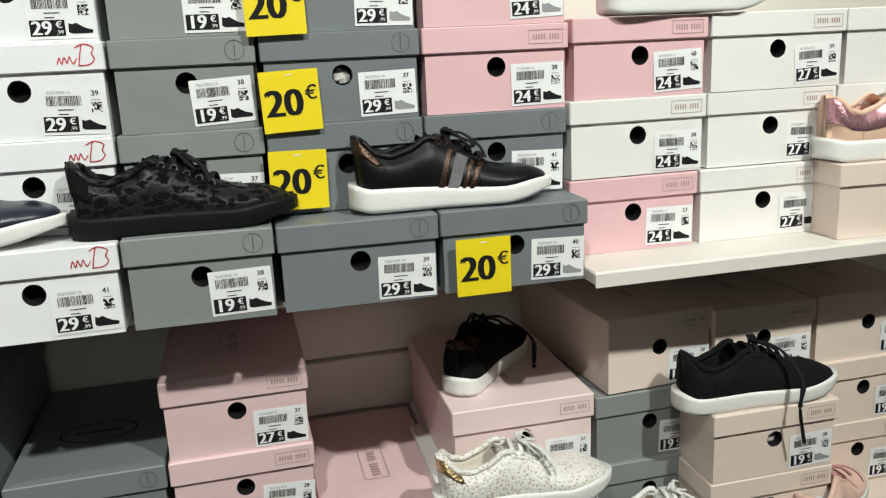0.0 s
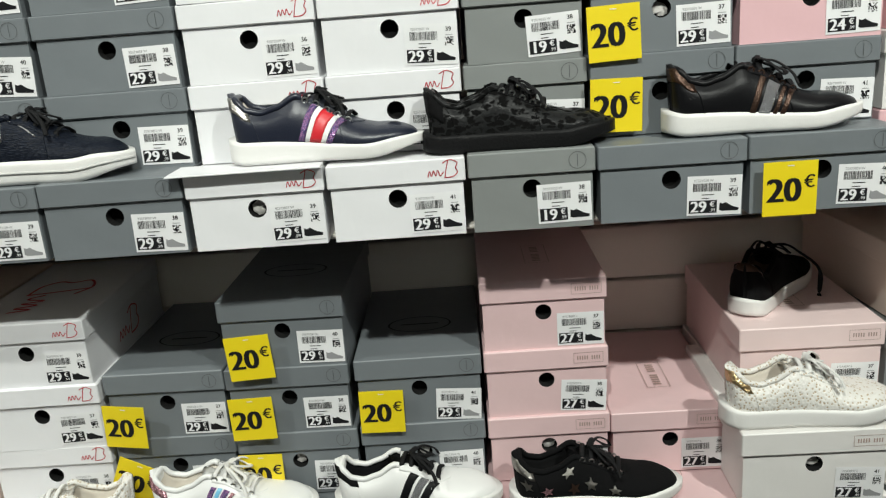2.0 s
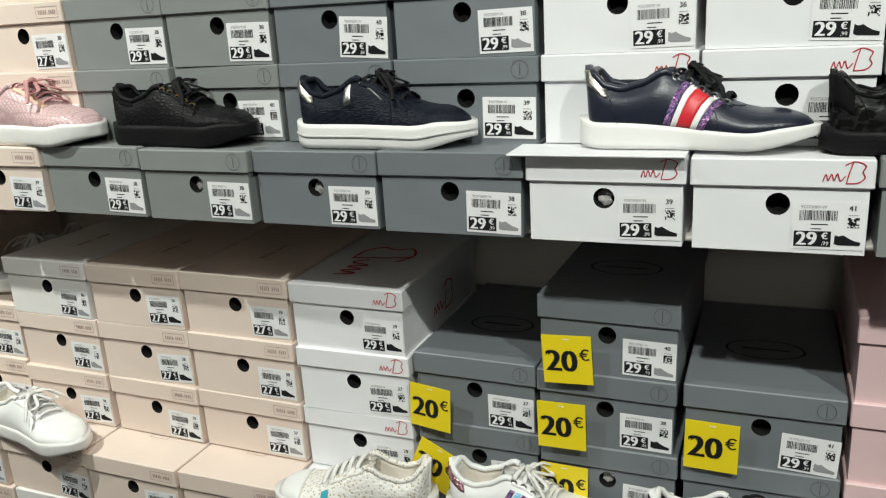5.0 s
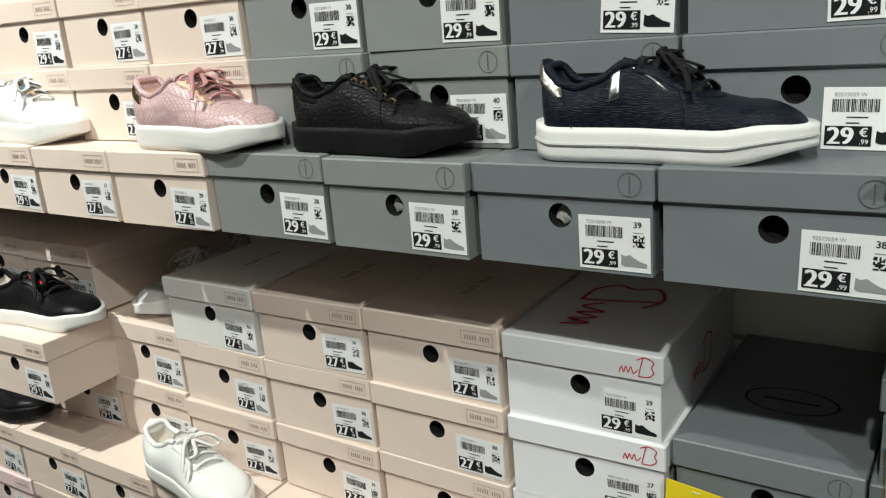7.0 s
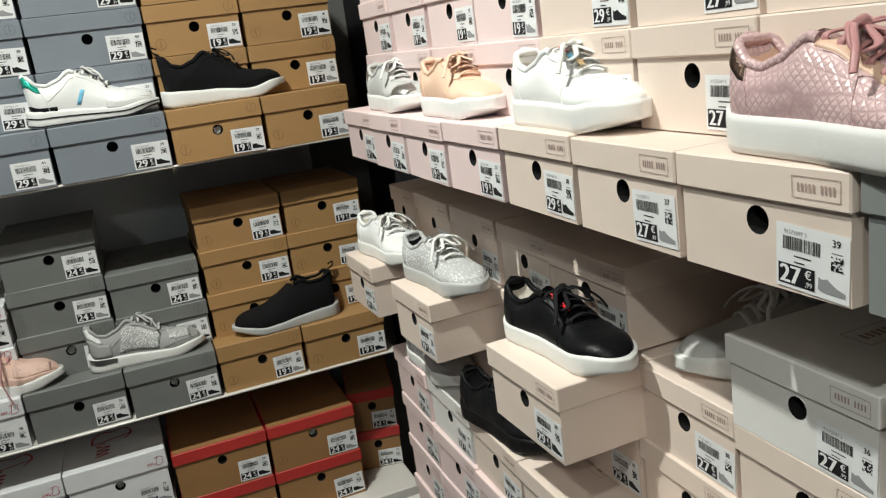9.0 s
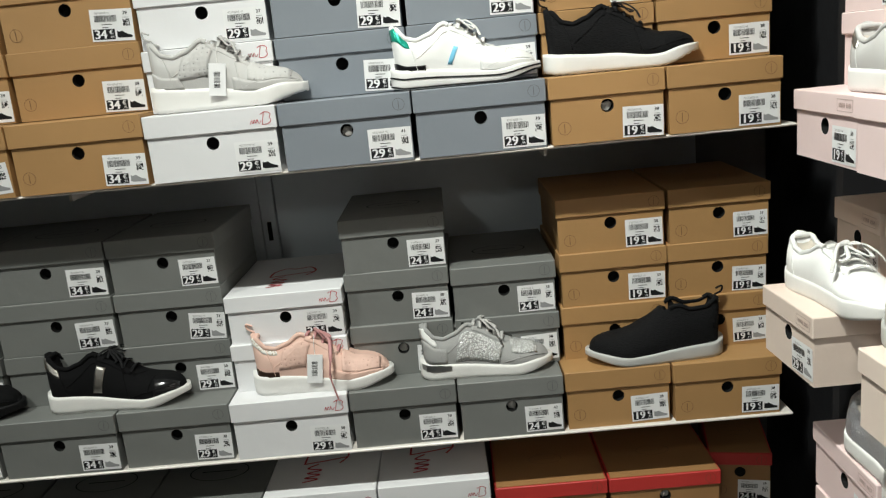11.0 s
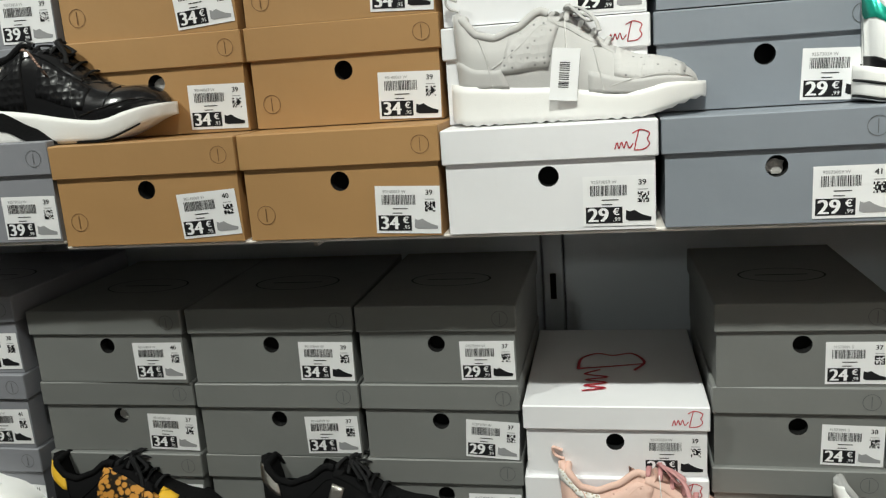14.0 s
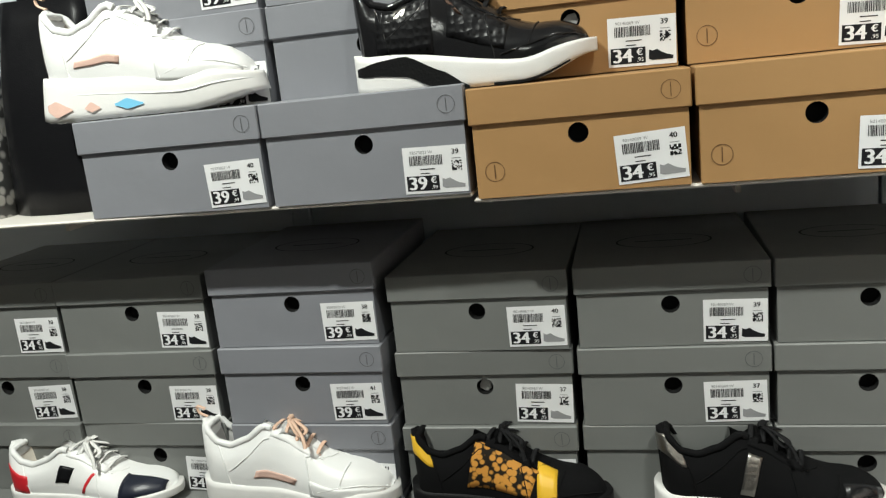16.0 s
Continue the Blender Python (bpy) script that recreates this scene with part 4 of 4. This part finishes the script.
    if hang_tag:
        bm = block(bmesh.new(), 0, -0.0006, 0, 0.03, 0.0006, 0.056, 0.0002)
        me = bpy.data.meshes.new("hang_tag")
        bm.to_mesh(me)
        bm.free()
        me.materials.append(PAPER)
        tag = link("hang_tag", me, thing, "white paper tag with bars")
        tag.matrix_local = pose(0.40 * length, mid(0.4) - half(0.42) - 0.008, 0.024, -6, 6, 0)
        s = Sheet()
        z = 0.014
        while z < 0.042:
            s.rect(0.009, z, 0.02, z + 0.0009, 0, -0.001)
            z += rng.choice((0.0016, 0.0022, 0.003))
        link("tag_bars", s.mesh("tag_bars", [INK]), tag)
        part("tag_string", tube(bent([(0.015, 0, 0.055), (0.012, 0.006, 0.075), (0.01, 0.02, 0.09)]), 0.0006), WHITE_LACE, tag)
    return thing


def on_a(u, z, d=0.998, turn=0.0):
    return spot("A", u, d, z, turn)


def on_b(u, z, d=2.768, turn=0.0):
    return spot("B", u, d, z, turn)


ZA, ZL = 1.4152, 0.9042
heel_tab = lambda mat: ("heel_tab", 0.004, 0.13, 2.2, 3.95, -0.012, mat)
sneaker(on_a(-0.446, ZA + 0.0035), "navy leather sneaker with red and white stripes on a white box", NAVY_L, WHITE_SOLE, laces=BLACK_LACE, length=0.238, heel=0.031, fore=0.02, ragged=False,
        patches=[heel_tab(SILVER), ("stripe", 0.372, 0.402, 0.2, 3.5, 0.026, PURPLE_G), ("stripe", 0.405, 0.43, 0.2, 3.5, 0.026, WHITE_L), ("stripe", 0.43, 0.49, 0.2, 3.7, 0.026, RED_L),
                 ("stripe", 0.49, 0.515, 0.2, 3.7, 0.026, WHITE_L), ("stripe", 0.518, 0.548, 0.2, 3.3, 0.026, PURPLE_G), ("eyestay", 0.42, 0.66, 3.3, 4.6, 0.0, NAVY_L)], eyelets=METAL)
sneaker(on_a(-0.205, ZA), "black leopard-print velvet sneaker with black sole on grey boxes", LEOPARD, BLACK_SOLE, lining=BLACK_SUEDE, laces=BLACK_LACE, length=0.232, heel=0.025, fore=0.024,
        patches=[("heel_tab", 0.0, 0.1, 1.4, 3.95, 0.0, BLACK_SUEDE), ("eyestay", 0.4, 0.66, 3.2, 4.7, 0.0, BLACK_SUEDE)], eyelets=METAL)
sneaker(on_a(0.09, ZA + 0.001), "black leather sneaker with glitter side stripes, bronze heel and white sole", BLACK_L, WHITE_SOLE, lining=BLACK_SUEDE, laces=BLACK_LACE, length=0.236, heel=0.03, fore=0.022,
        patches=[heel_tab(BRONZE), ("stripe", 0.40, 0.43, 0.1, 3.7, 0.022, BRONZE), ("stripe", 0.445, 0.50, 0.1, 3.7, 0.022, GLITTER), ("stripe", 0.515, 0.535, 0.1, 3.6, 0.022, BRONZE),
                 ("stripe", 0.55, 0.575, 0.1, 3.5, 0.022, BRONZE)], eyelets=BRONZE)
sneaker(on_a(-0.806, ZA), "navy embossed sneaker with silver zip and thick white sole", NAVY_SCALE, WHITE_SOLE, lining=NAVY_L, laces=BLACK_LACE, length=0.232, heel=0.033, fore=0.032,
        patches=[heel_tab(SILVER), ("zip", 0.525, 0.548, 2.5, 3.9, -0.13, METAL), ("zip_pull", 0.325, 0.362, 1.5, 3.5, -0.004, METAL)], stripe=[(0.5, GREY_SOLE)])
sneaker(on_a(-1.105, ZA), "black crocodile-embossed sneaker with gold eyelets and black platform", CROC, BLACK_SOLE, lining=BLACK_SUEDE, laces=BLACK_LACE, length=0.224, heel=0.031, fore=0.03,
        patches=[("heel_tab", 0.0, 0.2, 2.6, 3.95, -0.02, BLACK_SUEDE)], eyelets=GOLD)
sneaker(on_a(-1.372, ZA, turn=-4), "pink snake-embossed sneaker with satin laces and white platform", PINK_SNAKE, WHITE_SOLE, lining=PEACH_L, laces=ROSE_LACE, length=0.242, heel=0.033, fore=0.032,
        patches=[heel_tab(BRONZE), ("eyestay", 0.40, 0.66, 3.3, 4.6, 0.0, PEACH_L)])
sneaker(on_a(-1.765, ZA, 1.004, 0), "white leather sneaker with coloured jewels on a white platform", WHITE_L, WHITE_SOLE, laces=WHITE_LACE, length=0.24, heel=0.035, fore=0.033,
        dots=[(0.50, 4.6, RED_L), (0.56, 4.9, BLUE_F), (0.62, 5.2, GOLD)])
sneaker(on_a(-2.09, ZA, 1.004, 0), "peach leather sneaker with satin bow on a pale platform", PEACH_L, WHITE_SOLE, lining=PEACH_L, laces=PEACH_L, length=0.236, heel=0.033, fore=0.032)
sneaker(on_a(-2.385, ZA, 1.004, 0), "silver-grey leather sneaker with white sole on a blush box", GREY_L, WHITE_SOLE, length=0.232, heel=0.032, fore=0.03, patches=[heel_tab(SILVER), ("toe_cap", 0.82, 0.97, 0.3, 6, 0.0, SILVER)])
sneaker(on_a(0.70, 1.4265), "rose sneaker with sparkling glitter heel on a beige box", PEACH_L, WHITE_SOLE, lining=PINK_LINING, length=0.236, heel=0.03, fore=0.026,
        patches=[("side_panel", 0.0, 0.4, 1.2, 4.0, 0.0, ROSE_FOIL)])
sneaker(spot("A", 0.41, 1.03, 1.6195, 5), "pale sneaker lying on the upper pink boxes", BLUSH_L, WHITE_SOLE, length=0.23)

# lower level of the north rack
sneaker(on_a(-0.372, ZL, 1.003), "white sneaker with black glitter side stripes and black laces", WHITE_L, WHITE_SOLE, lining=BLACK_SUEDE, laces=BLACK_LACE, length=0.234, heel=0.03, fore=0.026, tongue=BLACK_SUEDE,
        patches=[("heel_tab", 0.0, 0.15, 2.4, 3.95, -0.012, BLACK_SUEDE), ("stripe", 0.38, 0.43, 0.1, 3.2, 0.03, BLACK_L), ("stripe", 0.445, 0.49, 0.1, 3.2, 0.03, GLITTER), ("stripe", 0.50, 0.55, 0.1, 3.2, 0.03, BLACK_L)])
sneaker(on_a(-0.638, ZL, 1.003), "white sneaker with purple glitter stripes and pink foil heel", WHITE_L, WHITE_SOLE, length=0.236, heel=0.028, fore=0.022, eyelets=METAL,
        patches=[heel_tab(ROSE_FOIL), ("stripe", 0.33, 0.36, 0.2, 2.6, 0.03, PURPLE_G), ("stripe", 0.37, 0.395, 0.2, 2.6, 0.03, BLUE_F), ("stripe", 0.405, 0.44, 0.2, 2.6, 0.03, PURPLE_G), ("stripe", 0.45, 0.47, 0.2, 2.6, 0.03, ROSE_FOIL)])
sneaker(spot("A", -0.655, 0.995, ZL, 192), "white speckled sneaker with silver heel and a blue paper tag", DOT_WHITE, WHITE_SOLE, length=0.232, heel=0.03, fore=0.028,
        patches=[heel_tab(SILVER), ("toe_cap", 0.8, 0.97, 0.2, 11.8, 0.0, WHITE_L), ("paper_tag", 0.62, 0.665, 9.4, 12.0, 0.0, TEAL)], bow=False)
sneaker(on_a(-0.123, ZL, 1.003), "black sneaker with foil stars, silver heel and white sole", BLACK_SUEDE, WHITE_SOLE, lining=BLACK_SUEDE, laces=BLACK_LACE, length=0.238, heel=0.024, fore=0.022, eyelets=METAL,
        patches=[heel_tab(SILVER)], dots=[(0.08, 1.4, SILVER), (0.2, 1.0, ROSE_FOIL), (0.33, 2.4, SILVER), (0.36, 0.8, BRONZE), (0.46, 1.2, SILVER), (0.6, 1.0, SILVER)])
shoe_box("L27.41", "A", 0.282, 0.955, 0.904, 0.195, 0.112)
sneaker(on_a(0.168, 1.0175, 0.995), "white speckled sneaker with gold heel and a paper tag inside", DOT_WHITE, WHITE_SOLE, length=0.236, heel=0.03, fore=0.026,
        patches=[heel_tab(GOLD)], eyelets=WHITE_L)
sneaker(spot("A", 0.225, 1.09, 1.1295, 50), "black velvet sneaker with bronze heel on a pink box", BLACK_SUEDE, WHITE_SOLE, lining=BRONZE, laces=BLACK_LACE, length=0.225, heel=0.026, fore=0.024, loose=True,
        patches=[("heel_tab", 0.0, 0.08, 3.0, 9.0, 0.0, BRONZE)])
shoe_box("C19.38", "A", 0.635, 0.965, 0.904, 0.19, 0.1)
shoe_box("C19.38", "A", 0.635, 0.965, 1.005, 0.19, 0.1)
sneaker(on_a(0.505, 1.106, 1.0), "black mesh sneaker with long sparkling laces and white sole", BLACK_KNIT, WHITE_SOLE, lining=BLACK_SUEDE, laces=BLACK_LACE, length=0.24, heel=0.026, fore=0.024, loose=True)
sneaker(on_a(0.395, ZL, 1.0), "white leather sneaker with thick laces beside beige boxes", WHITE_L, WHITE_SOLE, length=0.23, heel=0.028, fore=0.024)
sneaker(on_a(0.66, ZL, 0.93, 35), "rose leather sneaker standing before the beige boxes", BLUSH_L, WHITE_SOLE, laces=ROSE_LACE, length=0.225)
sneaker(spot("A", -1.5, 1.0, ZL, -9), "white leather sneaker with white laces on beige boxes", WHITE_L, WHITE_SOLE, length=0.235, heel=0.03, fore=0.028)
for u, d, z, turn, text, up, so, extra in (
        (-1.835, 0.985, 1.1155, 8, "black leather sneaker with red jewels on a beige box", BLACK_L, WHITE_SOLE, [(0.5, 4.5, RED_L), (0.58, 4.8, RED_L)]),
        (-2.235, 0.975, 1.1155, 8, "grey studded sneaker with pale laces on a pulled-out box", STUDDED, GREY_SOLE, []),
        (-2.5, 0.965, 1.1155, 8, "white leather sneaker with white sole on a pulled-out box", WHITE_L, WHITE_SOLE, []),
        (-2.37, 1.0, ZL, 2, "silver glitter sneaker with white sole on the lower boxes", GLITTER, WHITE_SOLE, []),
        (-2.06, 0.985, ZL, 10, "black leather sneaker with black platform sole on the lower boxes", BLACK_L, BLACK_SOLE, []),
        (-1.55, 1.30, 1.114, -96, "grey sneaker with white toe between the beige boxes", GREY_L, WHITE_SOLE, [])):
    dark = up is BLACK_L
    sneaker(spot("A", u, d, z, turn), text, up, so, lining=CREAM_LINING if so is WHITE_SOLE else BLACK_SUEDE, laces=BLACK_LACE if dark else WHITE_LACE, length=0.235, heel=0.03, fore=0.03, dots=extra)

# west rack
ZB, ZB2, ZBL = 1.4570, 1.4650, 0.8990
sneaker(on_b(-0.074, ZB), "light grey runner with barcode tag on a white box", GREY_L, WHITE_SOLE, lining=GREY_L, length=0.276, top=RUN, heel=0.042, fore=0.028, ragged=True, hang_tag=True, pull=GREY_L, spring=0.017,
        patches=[("eyestay", 0.40, 0.68, 3.2, 4.7, 0.0, GREY_L), ("toe_cap", 0.66, 0.94, 1.2, 5.6, 0.0, PERF_GREY), ("mudguard", 0.56, 0.97, 0.0, 1.15, 0.0, GREY_L), ("side_panel", 0.2, 0.4, 0.8, 3.0, 0.02, PERF_GREY), ("heel_counter", 0.004, 0.24, 0.0, 1.1, -0.03, GREY_L)], laces=GREY_L)
sneaker(on_b(0.357, ZB), "white runner with green heel on a blue-grey box", WHITE_L, WHITE_SOLE, length=0.262, top=RUN, heel=0.034, fore=0.022, spring=0.016,
        patches=[heel_tab(GREEN_F), ("side_mark", 0.38, 0.41, 0.4, 1.7, 0.04, BLUE_F), ("heel_counter", 0.0, 0.23, 0.0, 0.5, 0.0, BLACK_L), ("mudguard", 0.6, 0.97, 0.0, 1.3, 0.0, WHITE_L)], stripe=[(0.55, BLACK_SOLE), (0.08, BLACK_SOLE)])
sneaker(on_b(0.63, ZB), "black knit runner with wavy white sole on a kraft box", BLACK_KNIT, WHITE_SOLE, lining=BLACK_SUEDE, laces=BLACK_LACE, length=0.27, top=RUN, heel=0.034, fore=0.022, spring=0.022, pull=BLACK_SUEDE, ragged=True)
sneaker(on_b(-0.715, ZB2), "glossy black runner with zip and two-tone wedge sole on kraft boxes", BLACK_GLOSS, WHITE_SOLE, lining=BLACK_SUEDE, laces=BLACK_LACE, length=0.284, top=RUN, heel=0.046, fore=0.026, spring=0.026,
        patches=[("side_panel", 0.12, 0.36, 0.2, 3.2, 0.0, PERF_BLACK), ("vamp_panel", 0.42, 0.66, 0.9, 3.0, 0.01, PERF_BLACK), ("zip", 0.47, 0.495, 2.0, 3.9, -0.085, BRONZE), ("zip_pull", 0.27, 0.30, 1.8, 3.4, 0.0, BLACK_L), ("side_mark", 0.17, 0.26, 2.2, 3.0, 0.02, SILVER)],
        marks=[("wedge", [(0.0, 0.6), (0.12, 0.85), (0.25, 0.95), (0.4, 0.55), (0.5, 0.08)], [(0.0, 0.45), (0.12, 0.5), (0.25, 0.42), (0.35, 0.12), (0.5, 0.0)], BLACK_SOLE), ("tread", [(0.6, 0.1), (0.75, 0.12), (0.9, 0.1)], [(0.6, 0.0), (0.75, 0.0), (0.9, 0.0)], BLACK_SOLE)])
sneaker(on_b(-1.145, ZB2 + 0.007), "white chunky runner with pastel details and sculpted sole", WHITE_L, WHITE_SOLE, length=0.3, top=RUN, heel=0.055, fore=0.04, flare=0.006, ragged=True, spring=0.017, marks=[("pod", [(0.03, 0.35), (0.1, 0.5), (0.18, 0.3)], [(0.03, 0.3), (0.1, 0.12), (0.18, 0.25)], BLUSH_L), ("pod", [(0.38, 0.35), (0.44, 0.48), (0.52, 0.35)], [(0.38, 0.3), (0.44, 0.2), (0.52, 0.3)], BLUE_F), ("pod", [(0.24, 0.3), (0.27, 0.42), (0.31, 0.3)], [(0.24, 0.26), (0.27, 0.18), (0.31, 0.26)], BLUSH_L)],
        patches=[("side_panel", 0.2, 0.42, 0.7, 1.05, 0.03, BLUSH_L), ("mudguard", 0.6, 0.97, 0.0, 1.3, 0.0, WHITE_L)], laces=WHITE_LACE, pull=PEACH_L, stripe=[(0.6, WHITE_L)])
sneaker(on_b(0.022, ZBL, 2.79), "blush suede runner with dark rose laces and a paper tag", BLUSH_L, WHITE_SOLE, lining=PINK_LINING, laces=ROSE_LACE, length=0.272, top=RUN, heel=0.04, fore=0.024, spring=0.016, pull=BLUSH_L, hang_tag=True, loose=True,
        patches=[("toe_cap", 0.66, 0.94, 1.2, 5.6, 0.0, PERF_BLUSH), ("mudguard", 0.56, 0.97, 0.0, 1.15, 0.0, BLUSH_L), ("side_panel", 0.2, 0.4, 0.8, 3.0, 0.02, PERF_BLUSH), ("heel_tab", 0.004, 0.2, 2.6, 3.95, -0.012, DOT_WHITE), ("heel_counter", 0.0, 0.2, 0.0, 0.6, 0.0, BRONZE)])
sneaker(on_b(0.352, ZBL, 2.79), "grey glitter runner with white sole on dark grey boxes", MID_GREY, WHITE_SOLE, length=0.255, top=RUN, heel=0.032, fore=0.022, spring=0.014,
        patches=[("side_panel", 0.26, 0.6, 0.4, 2.9, 0.02, SEQUIN), ("toe_top", 0.7, 0.9, 2.0, 6, 0.0, SEQUIN), heel_tab(WHITE_L), ("heel_counter", 0.0, 0.2, 0.2, 2.0, 0.0, MID_GREY)],
        marks=[("heel_plate", [(0.02, 0.98), (0.12, 0.98), (0.24, 0.9)], [(0.02, 0.6), (0.12, 0.55), (0.24, 0.6)], METAL)], laces=GREY_L)
sneaker(spot("B", 0.94, 2.79, ZBL, 180), "black knit slip-on shoe with grey sole on kraft boxes", BLACK_KNIT, GREY_SOLE, lining=BLACK_SUEDE, length=0.262, top=SLIP, heel=0.03, fore=0.018, spring=0.016, pull=BLACK_SUEDE)
sneaker(on_b(-0.388, ZBL, 2.79), "black runner with silver heel and white wedge sole", BLACK_SUEDE, WHITE_SOLE, lining=BLACK_SUEDE, laces=BLACK_LACE, length=0.276, top=RUN, heel=0.036, fore=0.02, spring=0.018,
        patches=[heel_tab(SILVER), ("side_mark", 0.36, 0.42, 0.4, 2.6, 0.02, SILVER), ("toe_cap", 0.8, 0.97, 0.2, 3.6, 0.0, BLACK_GLOSS)])
sneaker(on_b(-0.715, ZBL, 2.79), "black and amber runner with leopard panel on grey boxes", BLACK_SUEDE, BLACK_SOLE, lining=BLACK_SUEDE, laces=BLACK_LACE, length=0.268, top=RUN, heel=0.034, fore=0.022,
        patches=[heel_tab(YEL_L), ("side_panel", 0.3, 0.62, 0.6, 3.4, 0.02, CAT), ("toe_trim", 0.66, 0.76, 0.2, 5, 0.0, YEL_L)])
sneaker(on_b(-1.03, ZBL, 2.79), "white pastel runner with peach laces and pull loop", WHITE_L, WHITE_SOLE, length=0.29, top=RUN, heel=0.044, fore=0.03, ragged=True, pull=PEACH_L,
        patches=[("side_panel", 0.3, 0.52, 0.6, 1.0, 0.05, BLUSH_L), ("mudguard", 0.6, 0.97, 0.0, 1.2, 0.0, WHITE_L)], laces=PEACH_L, lining=GREY_L)
ace = sneaker(on_b(-1.37, ZBL, 2.79), "white sneaker with navy toe, dark red heel and black side lettering", WHITE_L, WHITE_SOLE, length=0.285, heel=0.026, fore=0.022,
              patches=[("heel_counter", 0.0, 0.16, 0.1, 2.0, 0.0, RED_L), ("toe_cap", 0.74, 0.97, 0.1, 5, 0.0, NAVY_L), ("stripe", 0.5, 0.515, 0.4, 2.6, 0.03, RED_L), ("lettering_bar", 0.34, 0.42, 1.0, 2.2, 0.03, BLACK_L)])

# ---- bags at the end of the west rack ----


def bag(u, d, wide, deep, high, mat, label, sag):
    thing = tagged(new("handbag"), label, "handbag", "bags on the shelf")
    thing.matrix_world = spot("B", u, d, 1.3445, 0)
    bm = bmesh.new()
    rings = []
    for i in range(9):
        q = i / 8
        w, t = wide / 2 * (1 - 0.22 * q + sag * math.sin(math.pi * q)), deep / 2 * (1 - 0.6 * q + 0.25 * math.sin(math.pi * q))
        ring = []
        for j in range(24):
            a = 2 * math.pi * j / 24
            c, s = math.cos(a), math.sin(a)
            ring.append(bm.verts.new((w * math.copysign(abs(c) ** 0.5, c), t * math.copysign(abs(s) ** 0.6, s) + 0.004 * math.sin(5 * a + 3 * q), high * q)))
        rings.append(ring)
    for a, b in zip(rings, rings[1:]):
        for j in range(24):
            bm.faces.new((a[j], a[(j + 1) % 24], b[(j + 1) % 24], b[j]))
    bm.faces.new(rings[0][::-1]), bm.faces.new(rings[-1])
    part("body", bm, mat, thing, "", True)
    part("handle", tube(bent([(-wide * 0.25, 0, high - 0.005), (-wide * 0.2, 0, high + 0.09), (wide * 0.2, 0, high + 0.09), (wide * 0.25, 0, high - 0.005)]), 0.006), BLACK_L, thing, "curved strap", True)
    return thing


bag(-1.195, 2.86, 0.19, 0.14, 0.3, BLACK_L, "black leather handbag standing on the shelf", 0.02)
bag(-1.37, 2.83, 0.17, 0.14, 0.26, SNAKE_BAG, "grey snake-print handbag standing on the shelf", 0.06)

flap = tagged(new("loose_lid"), "white card flap of an open lid under the navy sneaker", "box lid")
flap.matrix_world = spot("A", -0.42, 0.955, 1.4152, 0.6)
slab("card", CARD["W"], -0.098, -0.016, 0, 0.09, 0.05, 0.002, flap, bevel=0.0005)
